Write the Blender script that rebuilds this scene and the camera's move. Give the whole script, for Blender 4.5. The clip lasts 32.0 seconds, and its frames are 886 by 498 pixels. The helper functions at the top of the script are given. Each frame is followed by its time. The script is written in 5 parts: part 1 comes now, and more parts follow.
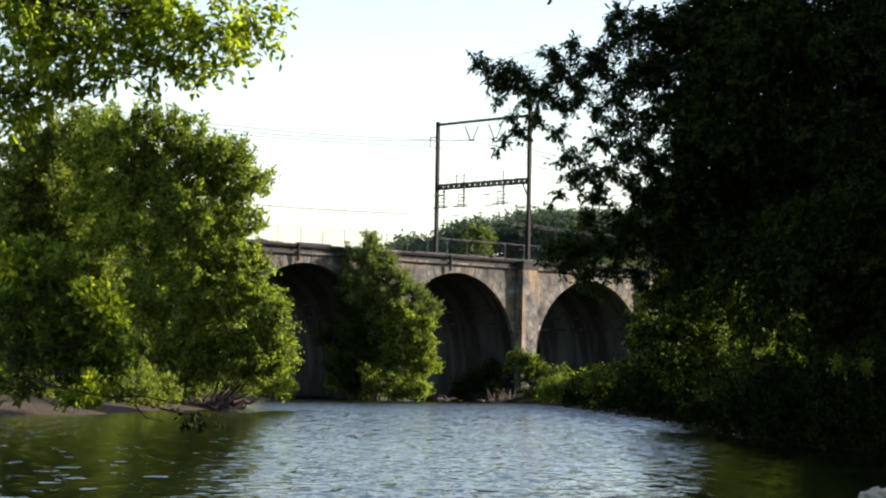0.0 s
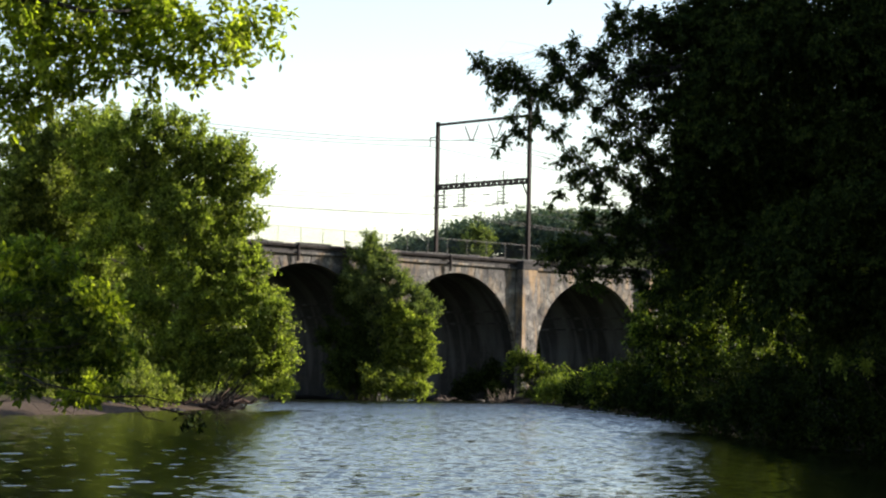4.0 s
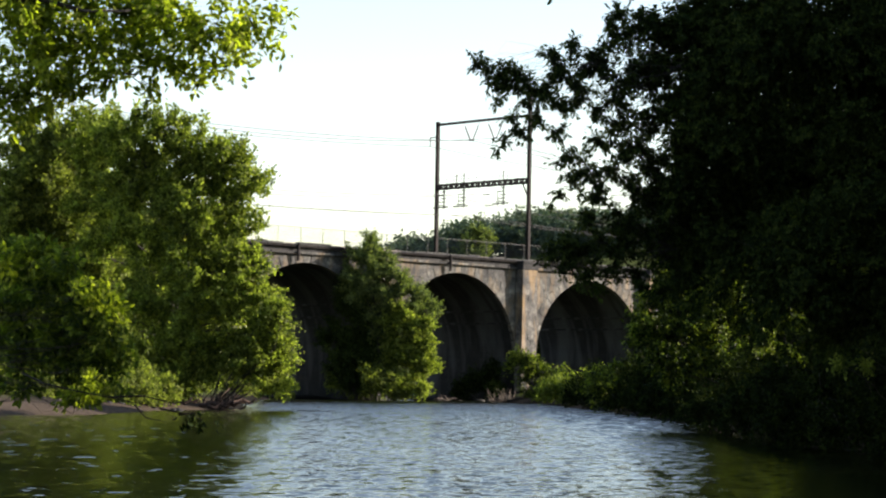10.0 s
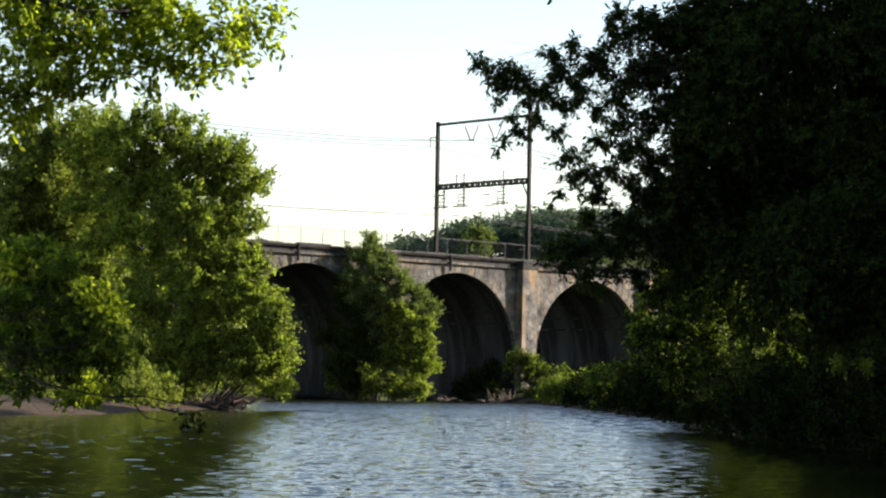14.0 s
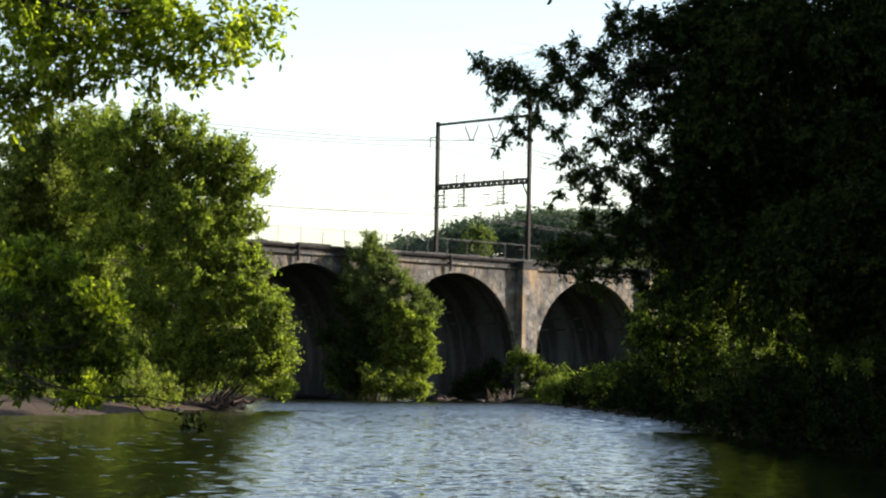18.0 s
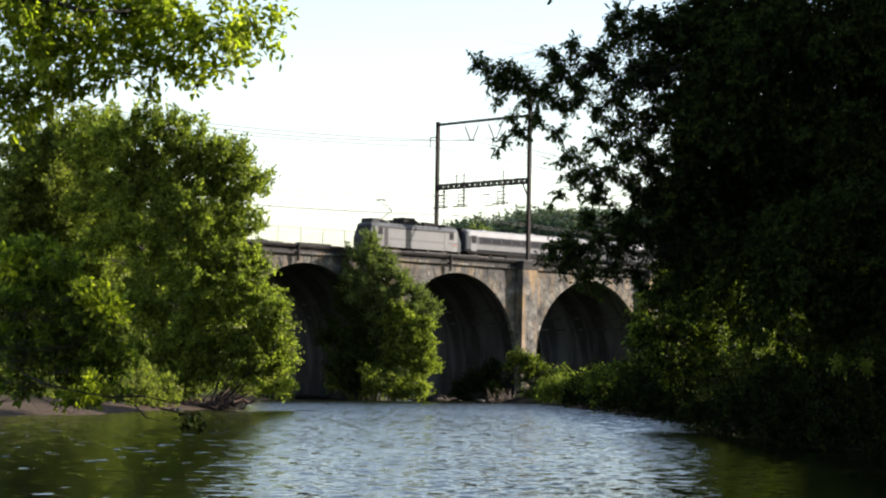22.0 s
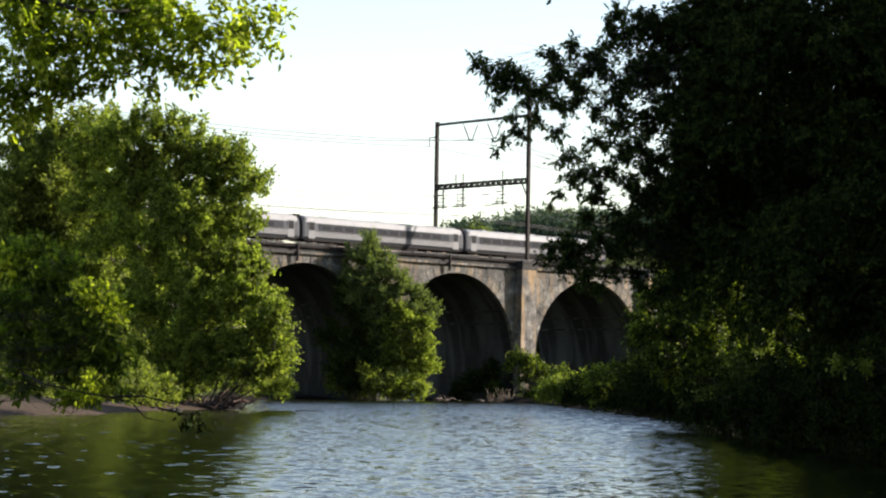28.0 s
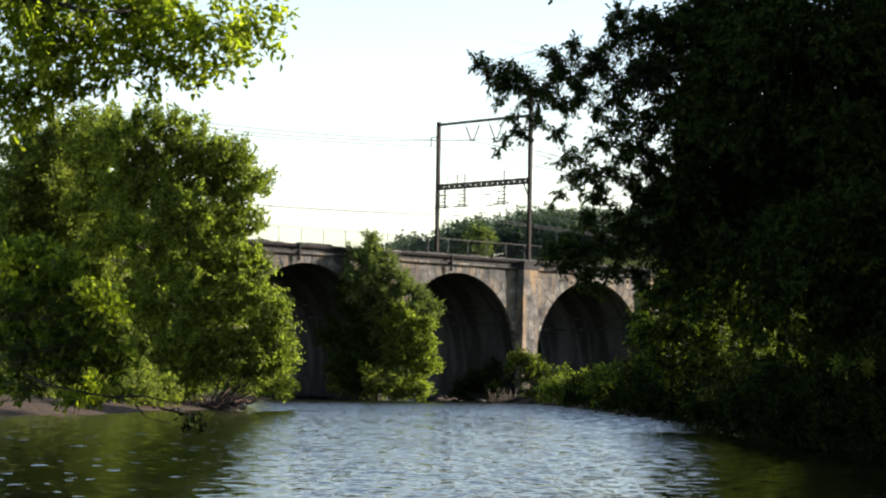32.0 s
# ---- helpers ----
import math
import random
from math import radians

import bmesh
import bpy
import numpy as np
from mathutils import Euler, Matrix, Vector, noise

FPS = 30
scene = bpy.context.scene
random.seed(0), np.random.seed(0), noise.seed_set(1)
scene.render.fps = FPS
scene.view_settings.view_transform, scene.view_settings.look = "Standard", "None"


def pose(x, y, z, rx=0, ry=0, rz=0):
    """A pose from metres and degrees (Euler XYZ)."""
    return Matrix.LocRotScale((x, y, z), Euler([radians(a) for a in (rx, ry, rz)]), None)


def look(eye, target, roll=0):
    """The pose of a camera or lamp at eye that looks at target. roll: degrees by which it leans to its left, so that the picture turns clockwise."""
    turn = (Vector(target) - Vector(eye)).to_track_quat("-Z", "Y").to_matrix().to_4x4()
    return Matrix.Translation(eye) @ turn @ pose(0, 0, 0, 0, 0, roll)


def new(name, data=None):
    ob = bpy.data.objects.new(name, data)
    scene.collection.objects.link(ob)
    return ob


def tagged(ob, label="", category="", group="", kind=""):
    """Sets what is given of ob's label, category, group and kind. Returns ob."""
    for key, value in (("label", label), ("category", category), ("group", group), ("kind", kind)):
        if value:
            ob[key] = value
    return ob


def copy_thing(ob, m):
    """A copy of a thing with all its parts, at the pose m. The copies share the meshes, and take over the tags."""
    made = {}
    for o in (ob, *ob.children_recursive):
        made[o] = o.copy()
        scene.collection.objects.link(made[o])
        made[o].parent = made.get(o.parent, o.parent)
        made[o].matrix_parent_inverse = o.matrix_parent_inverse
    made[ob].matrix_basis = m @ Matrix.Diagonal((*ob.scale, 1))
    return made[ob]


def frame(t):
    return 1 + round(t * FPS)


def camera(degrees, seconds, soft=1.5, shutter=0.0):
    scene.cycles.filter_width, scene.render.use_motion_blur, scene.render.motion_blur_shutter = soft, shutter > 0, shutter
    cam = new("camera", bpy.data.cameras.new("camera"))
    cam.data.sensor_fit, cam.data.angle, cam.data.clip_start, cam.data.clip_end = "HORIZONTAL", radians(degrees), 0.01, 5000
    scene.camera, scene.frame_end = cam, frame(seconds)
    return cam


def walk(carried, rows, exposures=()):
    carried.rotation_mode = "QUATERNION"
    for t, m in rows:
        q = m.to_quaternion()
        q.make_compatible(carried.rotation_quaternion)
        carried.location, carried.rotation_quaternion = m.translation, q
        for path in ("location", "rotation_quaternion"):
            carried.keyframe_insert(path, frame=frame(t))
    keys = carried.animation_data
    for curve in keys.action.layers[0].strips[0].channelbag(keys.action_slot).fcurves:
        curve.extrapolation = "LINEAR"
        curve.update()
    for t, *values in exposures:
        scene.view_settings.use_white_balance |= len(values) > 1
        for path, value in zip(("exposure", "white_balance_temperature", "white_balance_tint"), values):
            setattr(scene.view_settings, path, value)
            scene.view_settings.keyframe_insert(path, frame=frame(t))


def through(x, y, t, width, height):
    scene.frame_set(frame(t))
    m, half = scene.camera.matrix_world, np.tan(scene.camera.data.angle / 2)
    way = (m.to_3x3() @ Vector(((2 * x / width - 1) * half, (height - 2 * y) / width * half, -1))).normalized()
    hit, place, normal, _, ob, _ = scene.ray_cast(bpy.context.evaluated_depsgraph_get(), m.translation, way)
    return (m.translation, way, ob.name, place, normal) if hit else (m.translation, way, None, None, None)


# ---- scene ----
# ---------------------------------------------------------------- camera
cam = camera(22.73, 32.0, soft=2.2)
EYE = Vector((0.0, 0.0, 1.9))
PITCH, ROLL = 3.51, 1.0


def aim(yaw):
    """The camera's pose on its tripod, turned by a small yaw in degrees (to its left)."""
    p, a = radians(PITCH), radians(yaw)
    ahead = Vector((-math.sin(a) * math.cos(p), math.cos(a) * math.cos(p), math.sin(p)))
    return look(EYE, EYE + ahead * 100, ROLL)


# the tripod stands still but for slight unrest, most of all in its last seconds
walk(cam, [(0, aim(0)), (1.7, aim(0)), (2.0, aim(-0.016)), (2.4, aim(0)), (11, aim(0)), (11.6, aim(-0.02)), (12.1, aim(-0.02)), (12.5, aim(0)), (16, aim(0)),
           (16.5, aim(-0.022)), (17.5, aim(-0.02)), (18, aim(0)), (18.6, aim(0)), (19.0, aim(0.012)), (19.5, aim(-0.018)), (20, aim(0)), (20.6, aim(0)),
           (21, aim(-0.016)), (21.5, aim(-0.018)), (22, aim(0)), (27, aim(0)), (27.5, aim(-0.02)), (28, aim(-0.02)), (28.5, aim(0.016)), (29, aim(0.022)),
           (29.5, aim(0.0)), (30, aim(-0.02)), (30.5, aim(-0.042)), (31, aim(-0.004)), (31.5, aim(0.046)), (32, aim(0.02))],
     exposures=[(0, 1.45, 6900, 16), (32, 1.45, 6900, 16)])

# ---------------------------------------------------------------- world and sun
SUN_AZIMUTH, SUN_HEIGHT = radians(80), radians(22)
world = bpy.data.worlds.new("sky")
scene.world = world
world.use_nodes = True
wn, wl = world.node_tree.nodes, world.node_tree.links
sky = wn.new("ShaderNodeTexSky")
sky.sky_type = "NISHITA"
sky.sun_disc = False
sky.sun_elevation, sky.sun_rotation = SUN_HEIGHT, SUN_AZIMUTH
sky.air_density, sky.dust_density, sky.ozone_density = 1.1, 0.3, 0.6
wn["Background"].inputs["Strength"].default_value = 0.102
wl.new(sky.outputs["Color"], wn["Background"].inputs["Color"])

sun = new("sun", bpy.data.lights.new("sun", "SUN"))
sun.data.energy, sun.data.angle, sun.data.color = 5.0, radians(0.6), (1.0, 0.945, 0.85)
to_sun = Vector((math.sin(SUN_AZIMUTH) * math.cos(SUN_HEIGHT), math.cos(SUN_AZIMUTH) * math.cos(SUN_HEIGHT), math.sin(SUN_HEIGHT)))
sun.rotation_euler = to_sun.to_track_quat("Z", "Y").to_euler()

# ---------------------------------------------------------------- materials
def material(name, rough=0.7, metal=0.0, spec=0.4):
    m = bpy.data.materials.new(name)
    m.use_nodes = True
    b = m.node_tree.nodes["Principled BSDF"]
    b.inputs["Roughness"].default_value, b.inputs["Metallic"].default_value = rough, metal
    b.inputs["Specular IOR Level"].default_value = spec
    return m, m.node_tree.nodes, m.node_tree.links, b


def ramp(nodes, stops):
    r = nodes.new("ShaderNodeValToRGB")
    while len(r.color_ramp.elements) < len(stops):
        r.color_ramp.elements.new(0.5)
    for e, (p, c) in zip(r.color_ramp.elements, stops):
        e.position, e.color = p, (*c, 1)
    return r


def noise_of(nodes, links, vector, scale, detail=4.0, rough=0.55, squeeze=None):
    n = nodes.new("ShaderNodeTexNoise")
    n.inputs["Scale"].default_value, n.inputs["Detail"].default_value, n.inputs["Roughness"].default_value = scale, detail, rough
    if squeeze:
        mp = nodes.new("ShaderNodeMapping")
        mp.inputs["Scale"].default_value = squeeze
        links.new(vector, mp.inputs["Vector"])
        vector = mp.outputs["Vector"]
    links.new(vector, n.inputs["Vector"])
    return n


def blend(nodes, links, fac, a, b, kind="MIX"):
    """A colour mix; fac, a and b are sockets or plain values."""
    m = nodes.new("ShaderNodeMix")
    m.data_type, m.blend_type = "RGBA", kind
    for socket, value in ((m.inputs[0], fac), (m.inputs[6], a), (m.inputs[7], b)):
        if isinstance(value, (int, float)):
            socket.default_value = value
        elif isinstance(value, tuple):
            socket.default_value = (*value, 1)
        else:
            links.new(value, socket)
    return m.outputs[2]


def bump_from(nodes, links, height, shader, strength=0.3, distance=0.05):
    b = nodes.new("ShaderNodeBump")
    b.inputs["Strength"].default_value, b.inputs["Distance"].default_value = strength, distance
    links.new(height, b.inputs["Height"])
    links.new(b.outputs["Normal"], shader.inputs["Normal"])


def leaf_material(name, dark, mid, light, through=0.45, gloss=0.15, clump=2.8):
    """Foliage: every leaf has its own tone, whole patches of the crown vary too, and light shines through; clumps vary
    strongly enough to stand for lit sprays and shaded gaps.
    """
    m, n, l, b = material(name, 0.55, 0.0, gloss)
    geo = n.new("ShaderNodeNewGeometry")
    tone = ramp(n, [(0.0, dark), (0.55, mid), (1.0, light)])
    tex = n.new("ShaderNodeTexCoord")
    patch = noise_of(n, l, tex.outputs["Object"], 0.45, 3.0)
    mix = n.new("ShaderNodeMath")
    mix.operation = "MULTIPLY_ADD"
    l.new(geo.outputs["Random Per Island"], mix.inputs[0])
    mix.inputs[1].default_value = 0.6
    # clump tone: light and shade between the sprays, put into the colour
    spray = noise_of(n, l, tex.outputs["Object"], clump, 2.0)
    own = n.new("ShaderNodeMath")
    own.operation = "MULTIPLY_ADD"
    l.new(spray.outputs["Fac"], own.inputs[0])
    own.inputs[1].default_value, own.inputs[2].default_value = 3.3, -1.73
    sub = n.new("ShaderNodeMath")
    sub.operation = "MULTIPLY_ADD"
    l.new(patch.outputs["Fac"], sub.inputs[0])
    sub.inputs[1].default_value = 0.7
    l.new(own.outputs[0], sub.inputs[2])
    l.new(sub.outputs[0], mix.inputs[2])
    l.new(mix.outputs[0], tone.inputs["Fac"])
    l.new(tone.outputs["Color"], b.inputs["Base Color"])
    t = n.new("ShaderNodeBsdfTranslucent")
    warm = blend(n, l, 1.0, tone.outputs["Color"], (1.05, 1.2, 0.5), "MULTIPLY")
    l.new(warm, t.inputs["Color"])
    mixer = n.new("ShaderNodeMixShader")
    mixer.inputs["Fac"].default_value = through
    l.new(b.outputs["BSDF"], mixer.inputs[1])
    l.new(t.outputs["BSDF"], mixer.inputs[2])
    l.new(mixer.outputs["Shader"], n["Material Output"].inputs["Surface"])
    return m


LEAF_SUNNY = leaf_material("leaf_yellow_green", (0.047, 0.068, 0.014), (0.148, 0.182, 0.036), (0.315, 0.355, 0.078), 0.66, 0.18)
LEAF_OLIVE = leaf_material("leaf_olive", (0.042, 0.058, 0.015), (0.132, 0.16, 0.037), (0.265, 0.295, 0.072), 0.62, 0.15)
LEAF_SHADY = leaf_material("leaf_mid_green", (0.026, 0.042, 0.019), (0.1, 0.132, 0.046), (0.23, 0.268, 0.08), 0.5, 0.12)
# widest tone range: the bank's dappled sun is put into the colour
LEAF_BANK = leaf_material("leaf_bank_green", (0.007, 0.014, 0.003), (0.04, 0.062, 0.008), (0.2, 0.24, 0.03), 0.5)
# near-black green: the bank's deep shade is put into the leaf colour
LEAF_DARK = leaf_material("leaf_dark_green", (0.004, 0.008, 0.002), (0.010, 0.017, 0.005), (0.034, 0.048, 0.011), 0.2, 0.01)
LEAF_BRIGHT = leaf_material("leaf_bright_green", (0.06, 0.088, 0.009), (0.22, 0.265, 0.024), (0.42, 0.455, 0.05), 0.72, 0.35, 9.0)
LEAF_FRESH = leaf_material("leaf_fresh_green", (0.028, 0.05, 0.009), (0.088, 0.13, 0.018), (0.21, 0.265, 0.034), 0.55, 0.15, 7.0)
# deep green darkened further, so the colour carries the crowns' shade
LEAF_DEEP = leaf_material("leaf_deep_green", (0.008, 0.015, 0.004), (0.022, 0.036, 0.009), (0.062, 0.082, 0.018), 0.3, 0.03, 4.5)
# the haze of distance is put into this paler, bluish leaf colour
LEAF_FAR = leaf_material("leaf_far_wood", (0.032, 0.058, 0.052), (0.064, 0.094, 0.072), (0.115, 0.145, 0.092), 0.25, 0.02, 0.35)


def bark_material():
    m, n, l, b = material("bark", 0.9)
    tex = n.new("ShaderNodeTexCoord")
    grain = noise_of(n, l, tex.outputs["Object"], 6.0, 5.0, 0.6, (3.0, 3.0, 0.5))
    c = ramp(n, [(0.3, (0.015, 0.012, 0.010)), (0.7, (0.06, 0.05, 0.04))])
    l.new(grain.outputs["Fac"], c.inputs["Fac"])
    l.new(c.outputs["Color"], b.inputs["Base Color"])
    bump_from(n, l, grain.outputs["Fac"], b, 0.6, 0.04)
    return m


BARK = bark_material()


def stone_material(name, tone_a, tone_b, soot=0.5, rust=0.0, bands=0.0, blotch=0.5, spread=0.66, joints=True):
    """Coursed masonry in the viaduct's own axes, with soot streaks that run down from the cornice."""
    m, n, l, b = material(name, 0.88)
    place = n.new("ShaderNodeNewGeometry").outputs["Position"]
    tex = n.new("ShaderNodeTexCoord")
    sep = n.new("ShaderNodeSeparateXYZ")
    l.new(tex.outputs["Object"], sep.inputs[0])
    add = n.new("ShaderNodeMath")
    l.new(sep.outputs["X"], add.inputs[0])
    l.new(sep.outputs["Y"], add.inputs[1])
    com = n.new("ShaderNodeCombineXYZ")
    l.new(add.outputs[0], com.inputs["X"])
    l.new(sep.outputs["Z"], com.inputs["Y"])
    bricks = n.new("ShaderNodeTexBrick")
    bricks.inputs["Scale"].default_value = 1.0
    bricks.inputs["Brick Width"].default_value, bricks.inputs["Row Height"].default_value = 1.05, 0.5
    bricks.inputs["Mortar Size"].default_value, bricks.inputs["Mortar Smooth"].default_value = 0.025, 0.3
    bricks.inputs["Color1"].default_value = (*tone_a, 1)
    bricks.inputs["Color2"].default_value = (*tone_b, 1)
    bricks.inputs["Mortar"].default_value = (*[0.75 * v for v in tone_b], 1)
    l.new(com.outputs[0], bricks.inputs["Vector"])
    patch = noise_of(n, l, place, 0.8, 6.0, 0.72)
    pr = ramp(n, [(0.36, (0.3, 0.3, 0.31)), (0.5, (0.85, 0.84, 0.83)), (0.64, (1.75, 1.7, 1.62))])
    l.new(patch.outputs["Fac"], pr.inputs["Fac"])
    if joints:
        tone = bricks.outputs["Color"]
    else:
        mott = noise_of(n, l, place, 2.6, 6.0, 0.75)
        mr = ramp(n, [(0.4, tone_a), (0.6, tone_b)])
        l.new(mott.outputs["Fac"], mr.inputs["Fac"])
        tone = mr.outputs["Color"]
    col = blend(n, l, 1.0, tone, pr.outputs["Color"], "MULTIPLY")
    wide_patch = noise_of(n, l, place, 0.21, 4.0, 0.6)
    wp = ramp(n, [(0.38, (0.5, 0.51, 0.53)), (0.6, (1.12, 1.1, 1.08))])
    l.new(wide_patch.outputs["Fac"], wp.inputs["Fac"])
    col = blend(n, l, 1.0, col, wp.outputs["Color"], "MULTIPLY")
    info = n.new("ShaderNodeObjectInfo")
    own = ramp(n, [(0.0, (spread, spread, spread * 1.02)), (1.0, (1.85 - spread, 1.83 - spread, 1.8 - spread))])
    l.new(info.outputs["Random"], own.inputs["Fac"])
    col = blend(n, l, 0.8, col, own.outputs["Color"], "MULTIPLY")
    streak = noise_of(n, l, place, 1.0, 5.0, 0.7, (0.9, 0.9, 0.09))
    sr = ramp(n, [(0.46, (0, 0, 0)), (0.62, (1, 1, 1))])
    l.new(streak.outputs["Fac"], sr.inputs["Fac"])
    f = n.new("ShaderNodeMath")
    f.operation = "MULTIPLY"
    f.inputs[1].default_value = soot
    l.new(sr.outputs["Color"], f.inputs[0])
    col = blend(n, l, f.outputs[0], col, (0.05, 0.047, 0.045))
    bn = noise_of(n, l, place, 0.85, 5.0, 0.75)
    br = ramp(n, [(0.50, (0, 0, 0)), (0.60, (blotch, blotch, blotch))])
    l.new(bn.outputs["Fac"], br.inputs["Fac"])
    col = blend(n, l, br.outputs["Color"], col, (0.045, 0.042, 0.038))
    if bands:
        # lime washed out of the joints runs down the vault in pale bands
        wb = noise_of(n, l, tex.outputs["Object"], 1.0, 3.0, 0.55, (0.07, 0.4, 0.07))
        wr = ramp(n, [(0.48, (0, 0, 0)), (0.6, (bands, bands, bands))])
        l.new(wb.outputs["Fac"], wr.inputs["Fac"])
        col = blend(n, l, wr.outputs["Color"], col, (0.05, 0.053, 0.053))
    if rust:
        r1 = noise_of(n, l, place, 0.8, 3.0, 0.6, (1.0, 1.0, 0.25))
        rr = ramp(n, [(0.47, (0, 0, 0)), (0.66, (rust, rust, rust))])
        l.new(r1.outputs["Fac"], rr.inputs["Fac"])
        col = blend(n, l, rr.outputs["Color"], col, (0.25, 0.165, 0.082))
    l.new(col, b.inputs["Base Color"])
    fine = noise_of(n, l, place, 7.0, 5.0, 0.7)
    h = n.new("ShaderNodeMath")
    h.operation = "MULTIPLY_ADD"
    l.new(bricks.outputs["Fac"], h.inputs[0])
    h.inputs[1].default_value = -0.8 if joints else 0.0
    l.new(fine.outputs["Fac"], h.inputs[2])
    bump_from(n, l, h.outputs[0], b, 0.7, 0.08)
    return m


STONE = stone_material("weathered_masonry", (0.098, 0.1, 0.096), (0.06, 0.061, 0.059), 0.85, 0.22, 0.0, 0.78)
STONE_BLOCK = stone_material("weathered_ashlar", (0.122, 0.124, 0.118), (0.068, 0.069, 0.066), 0.8, 0.5, 0.0, 0.7, 0.72, False)
STONE_RUST = stone_material("rust_stained_masonry", (0.2, 0.192, 0.174), (0.118, 0.113, 0.104), 0.7, 0.95, 0.0, 0.5, 0.8, False)
STONE_RING = stone_material("pale_ring_stone", (0.15, 0.15, 0.138), (0.078, 0.078, 0.073), 0.8, 0.35, 0.0, 0.6, 0.66, False)
# near-black: soot, with the shade inside the arches put into the colour too
STONE_SOOT_SHADE = stone_material("sooty_barrel_stone", (0.0095, 0.0085, 0.0082), (0.0055, 0.005, 0.005), 0.0, 0.0, 0.8, 0.0)
STONE_CORNICE = stone_material("blackened_cornice_stone", (0.036, 0.034, 0.033), (0.02, 0.019, 0.0185), 0.4, 0.0, 0.0, 0.3, 0.3, False)


def plain(name, colour, rough=0.6, metal=0.0, scale=2.0, vary=0.25, spec=0.4):
    """A surface with two scales of uneven tone."""
    m, n, l, b = material(name, rough, metal, spec)
    tex = n.new("ShaderNodeTexCoord")
    big = noise_of(n, l, tex.outputs["Object"], scale, 5.0, 0.65)
    lo, hi = tuple(v * (1 - vary) for v in colour), tuple(min(1, v * (1 + vary)) for v in colour)
    r = ramp(n, [(0.3, lo), (0.7, hi)])
    l.new(big.outputs["Fac"], r.inputs["Fac"])
    l.new(r.outputs["Color"], b.inputs["Base Color"])
    fine = noise_of(n, l, tex.outputs["Object"], scale * 14, 3.0)
    bump_from(n, l, fine.outputs["Fac"], b, 0.15, 0.02)
    return m


STEEL_DARK = plain("dark_weathered_steel", (0.02, 0.016, 0.015), 0.75, 0.2, 2.0, 0.3, 0.15)
STEEL_RUST = plain("rusty_steel", (0.09, 0.05, 0.035), 0.8, 0.2)
GALVANISED = plain("galvanised_wire", (0.045, 0.045, 0.045), 0.6, 0.3)
WIRE = plain("tarnished_wire", (0.05, 0.046, 0.048), 0.6, 0.4)
CERAMIC = plain("glazed_insulator", (0.16, 0.13, 0.12), 0.3)
COPING = plain("pale_coping", (0.058, 0.055, 0.052), 0.85)
BALLAST = plain("ballast", (0.075, 0.068, 0.062), 0.95, 0.0, 3.0, 0.5)
RAIL = plain("rail_steel", (0.2, 0.16, 0.14), 0.5, 0.6)
TRAIN_STEEL = plain("fluted_stainless_steel", (0.048, 0.052, 0.059), 0.6, 0.0, 0.7, 0.15, 0.08)
TRAIN_ROOF = plain("dull_stainless_roof", (0.165, 0.172, 0.185), 0.55, 0.3, 0.7, 0.12)
TRAIN_BELT = plain("pale_steel_belt", (0.072, 0.077, 0.086), 0.5, 0.0, 0.7, 0.1)
TRAIN_WINDOW = plain("dark_window_band", (0.042, 0.044, 0.049), 0.9, 0.0, 3.0, 0.2, 0.0)
TRAIN_GLASS = plain("dark_train_glass", (0.016, 0.017, 0.02), 0.35, 0.0, 3.0, 0.2, 0.05)
TRAIN_BLACK = plain("black_underframe", (0.016, 0.015, 0.015), 0.85, 0.0, 2.0, 0.25, 0.1)
LOCO_GREY = plain("light_grey_paint", (0.056, 0.062, 0.067), 0.45, 0.1, 0.9, 0.14)
LOCO_DARK = plain("dark_grey_nose_paint", (0.02, 0.021, 0.025), 0.5, 0.0, 2.0, 0.25, 0.12)
LOCO_CAB = plain("mid_grey_cab_paint", (0.042, 0.047, 0.052), 0.45, 0.0, 1.5, 0.2)
TRAIN_RED = plain("red_stripe", (0.13, 0.045, 0.04), 0.6)
TRAIN_BLUE = plain("dark_stripe", (0.034, 0.035, 0.042), 0.5)
FOAM = plain("dirty_foam", (0.42, 0.38, 0.30), 0.9, 0.0, 6.0, 0.2)
DRIFTWOOD = plain("bleached_driftwood", (0.13, 0.10, 0.08), 0.9, 0.0, 4.0, 0.4)
TWIG = plain("dark_wet_twig", (0.022, 0.018, 0.013), 0.8, 0.0, 6.0, 0.3, 0.1)
DRIFT_DARK = plain("sodden_driftwood", (0.05, 0.033, 0.026), 0.85, 0.0, 4.0, 0.4, 0.1)
DEAD_STICK = plain("dead_brown_stick", (0.13, 0.1, 0.075), 0.9, 0.0, 5.0, 0.4)
ROCK = plain("wet_river_rock", (0.035, 0.032, 0.028), 0.7, 0.0, 2.0, 0.4, 0.1)


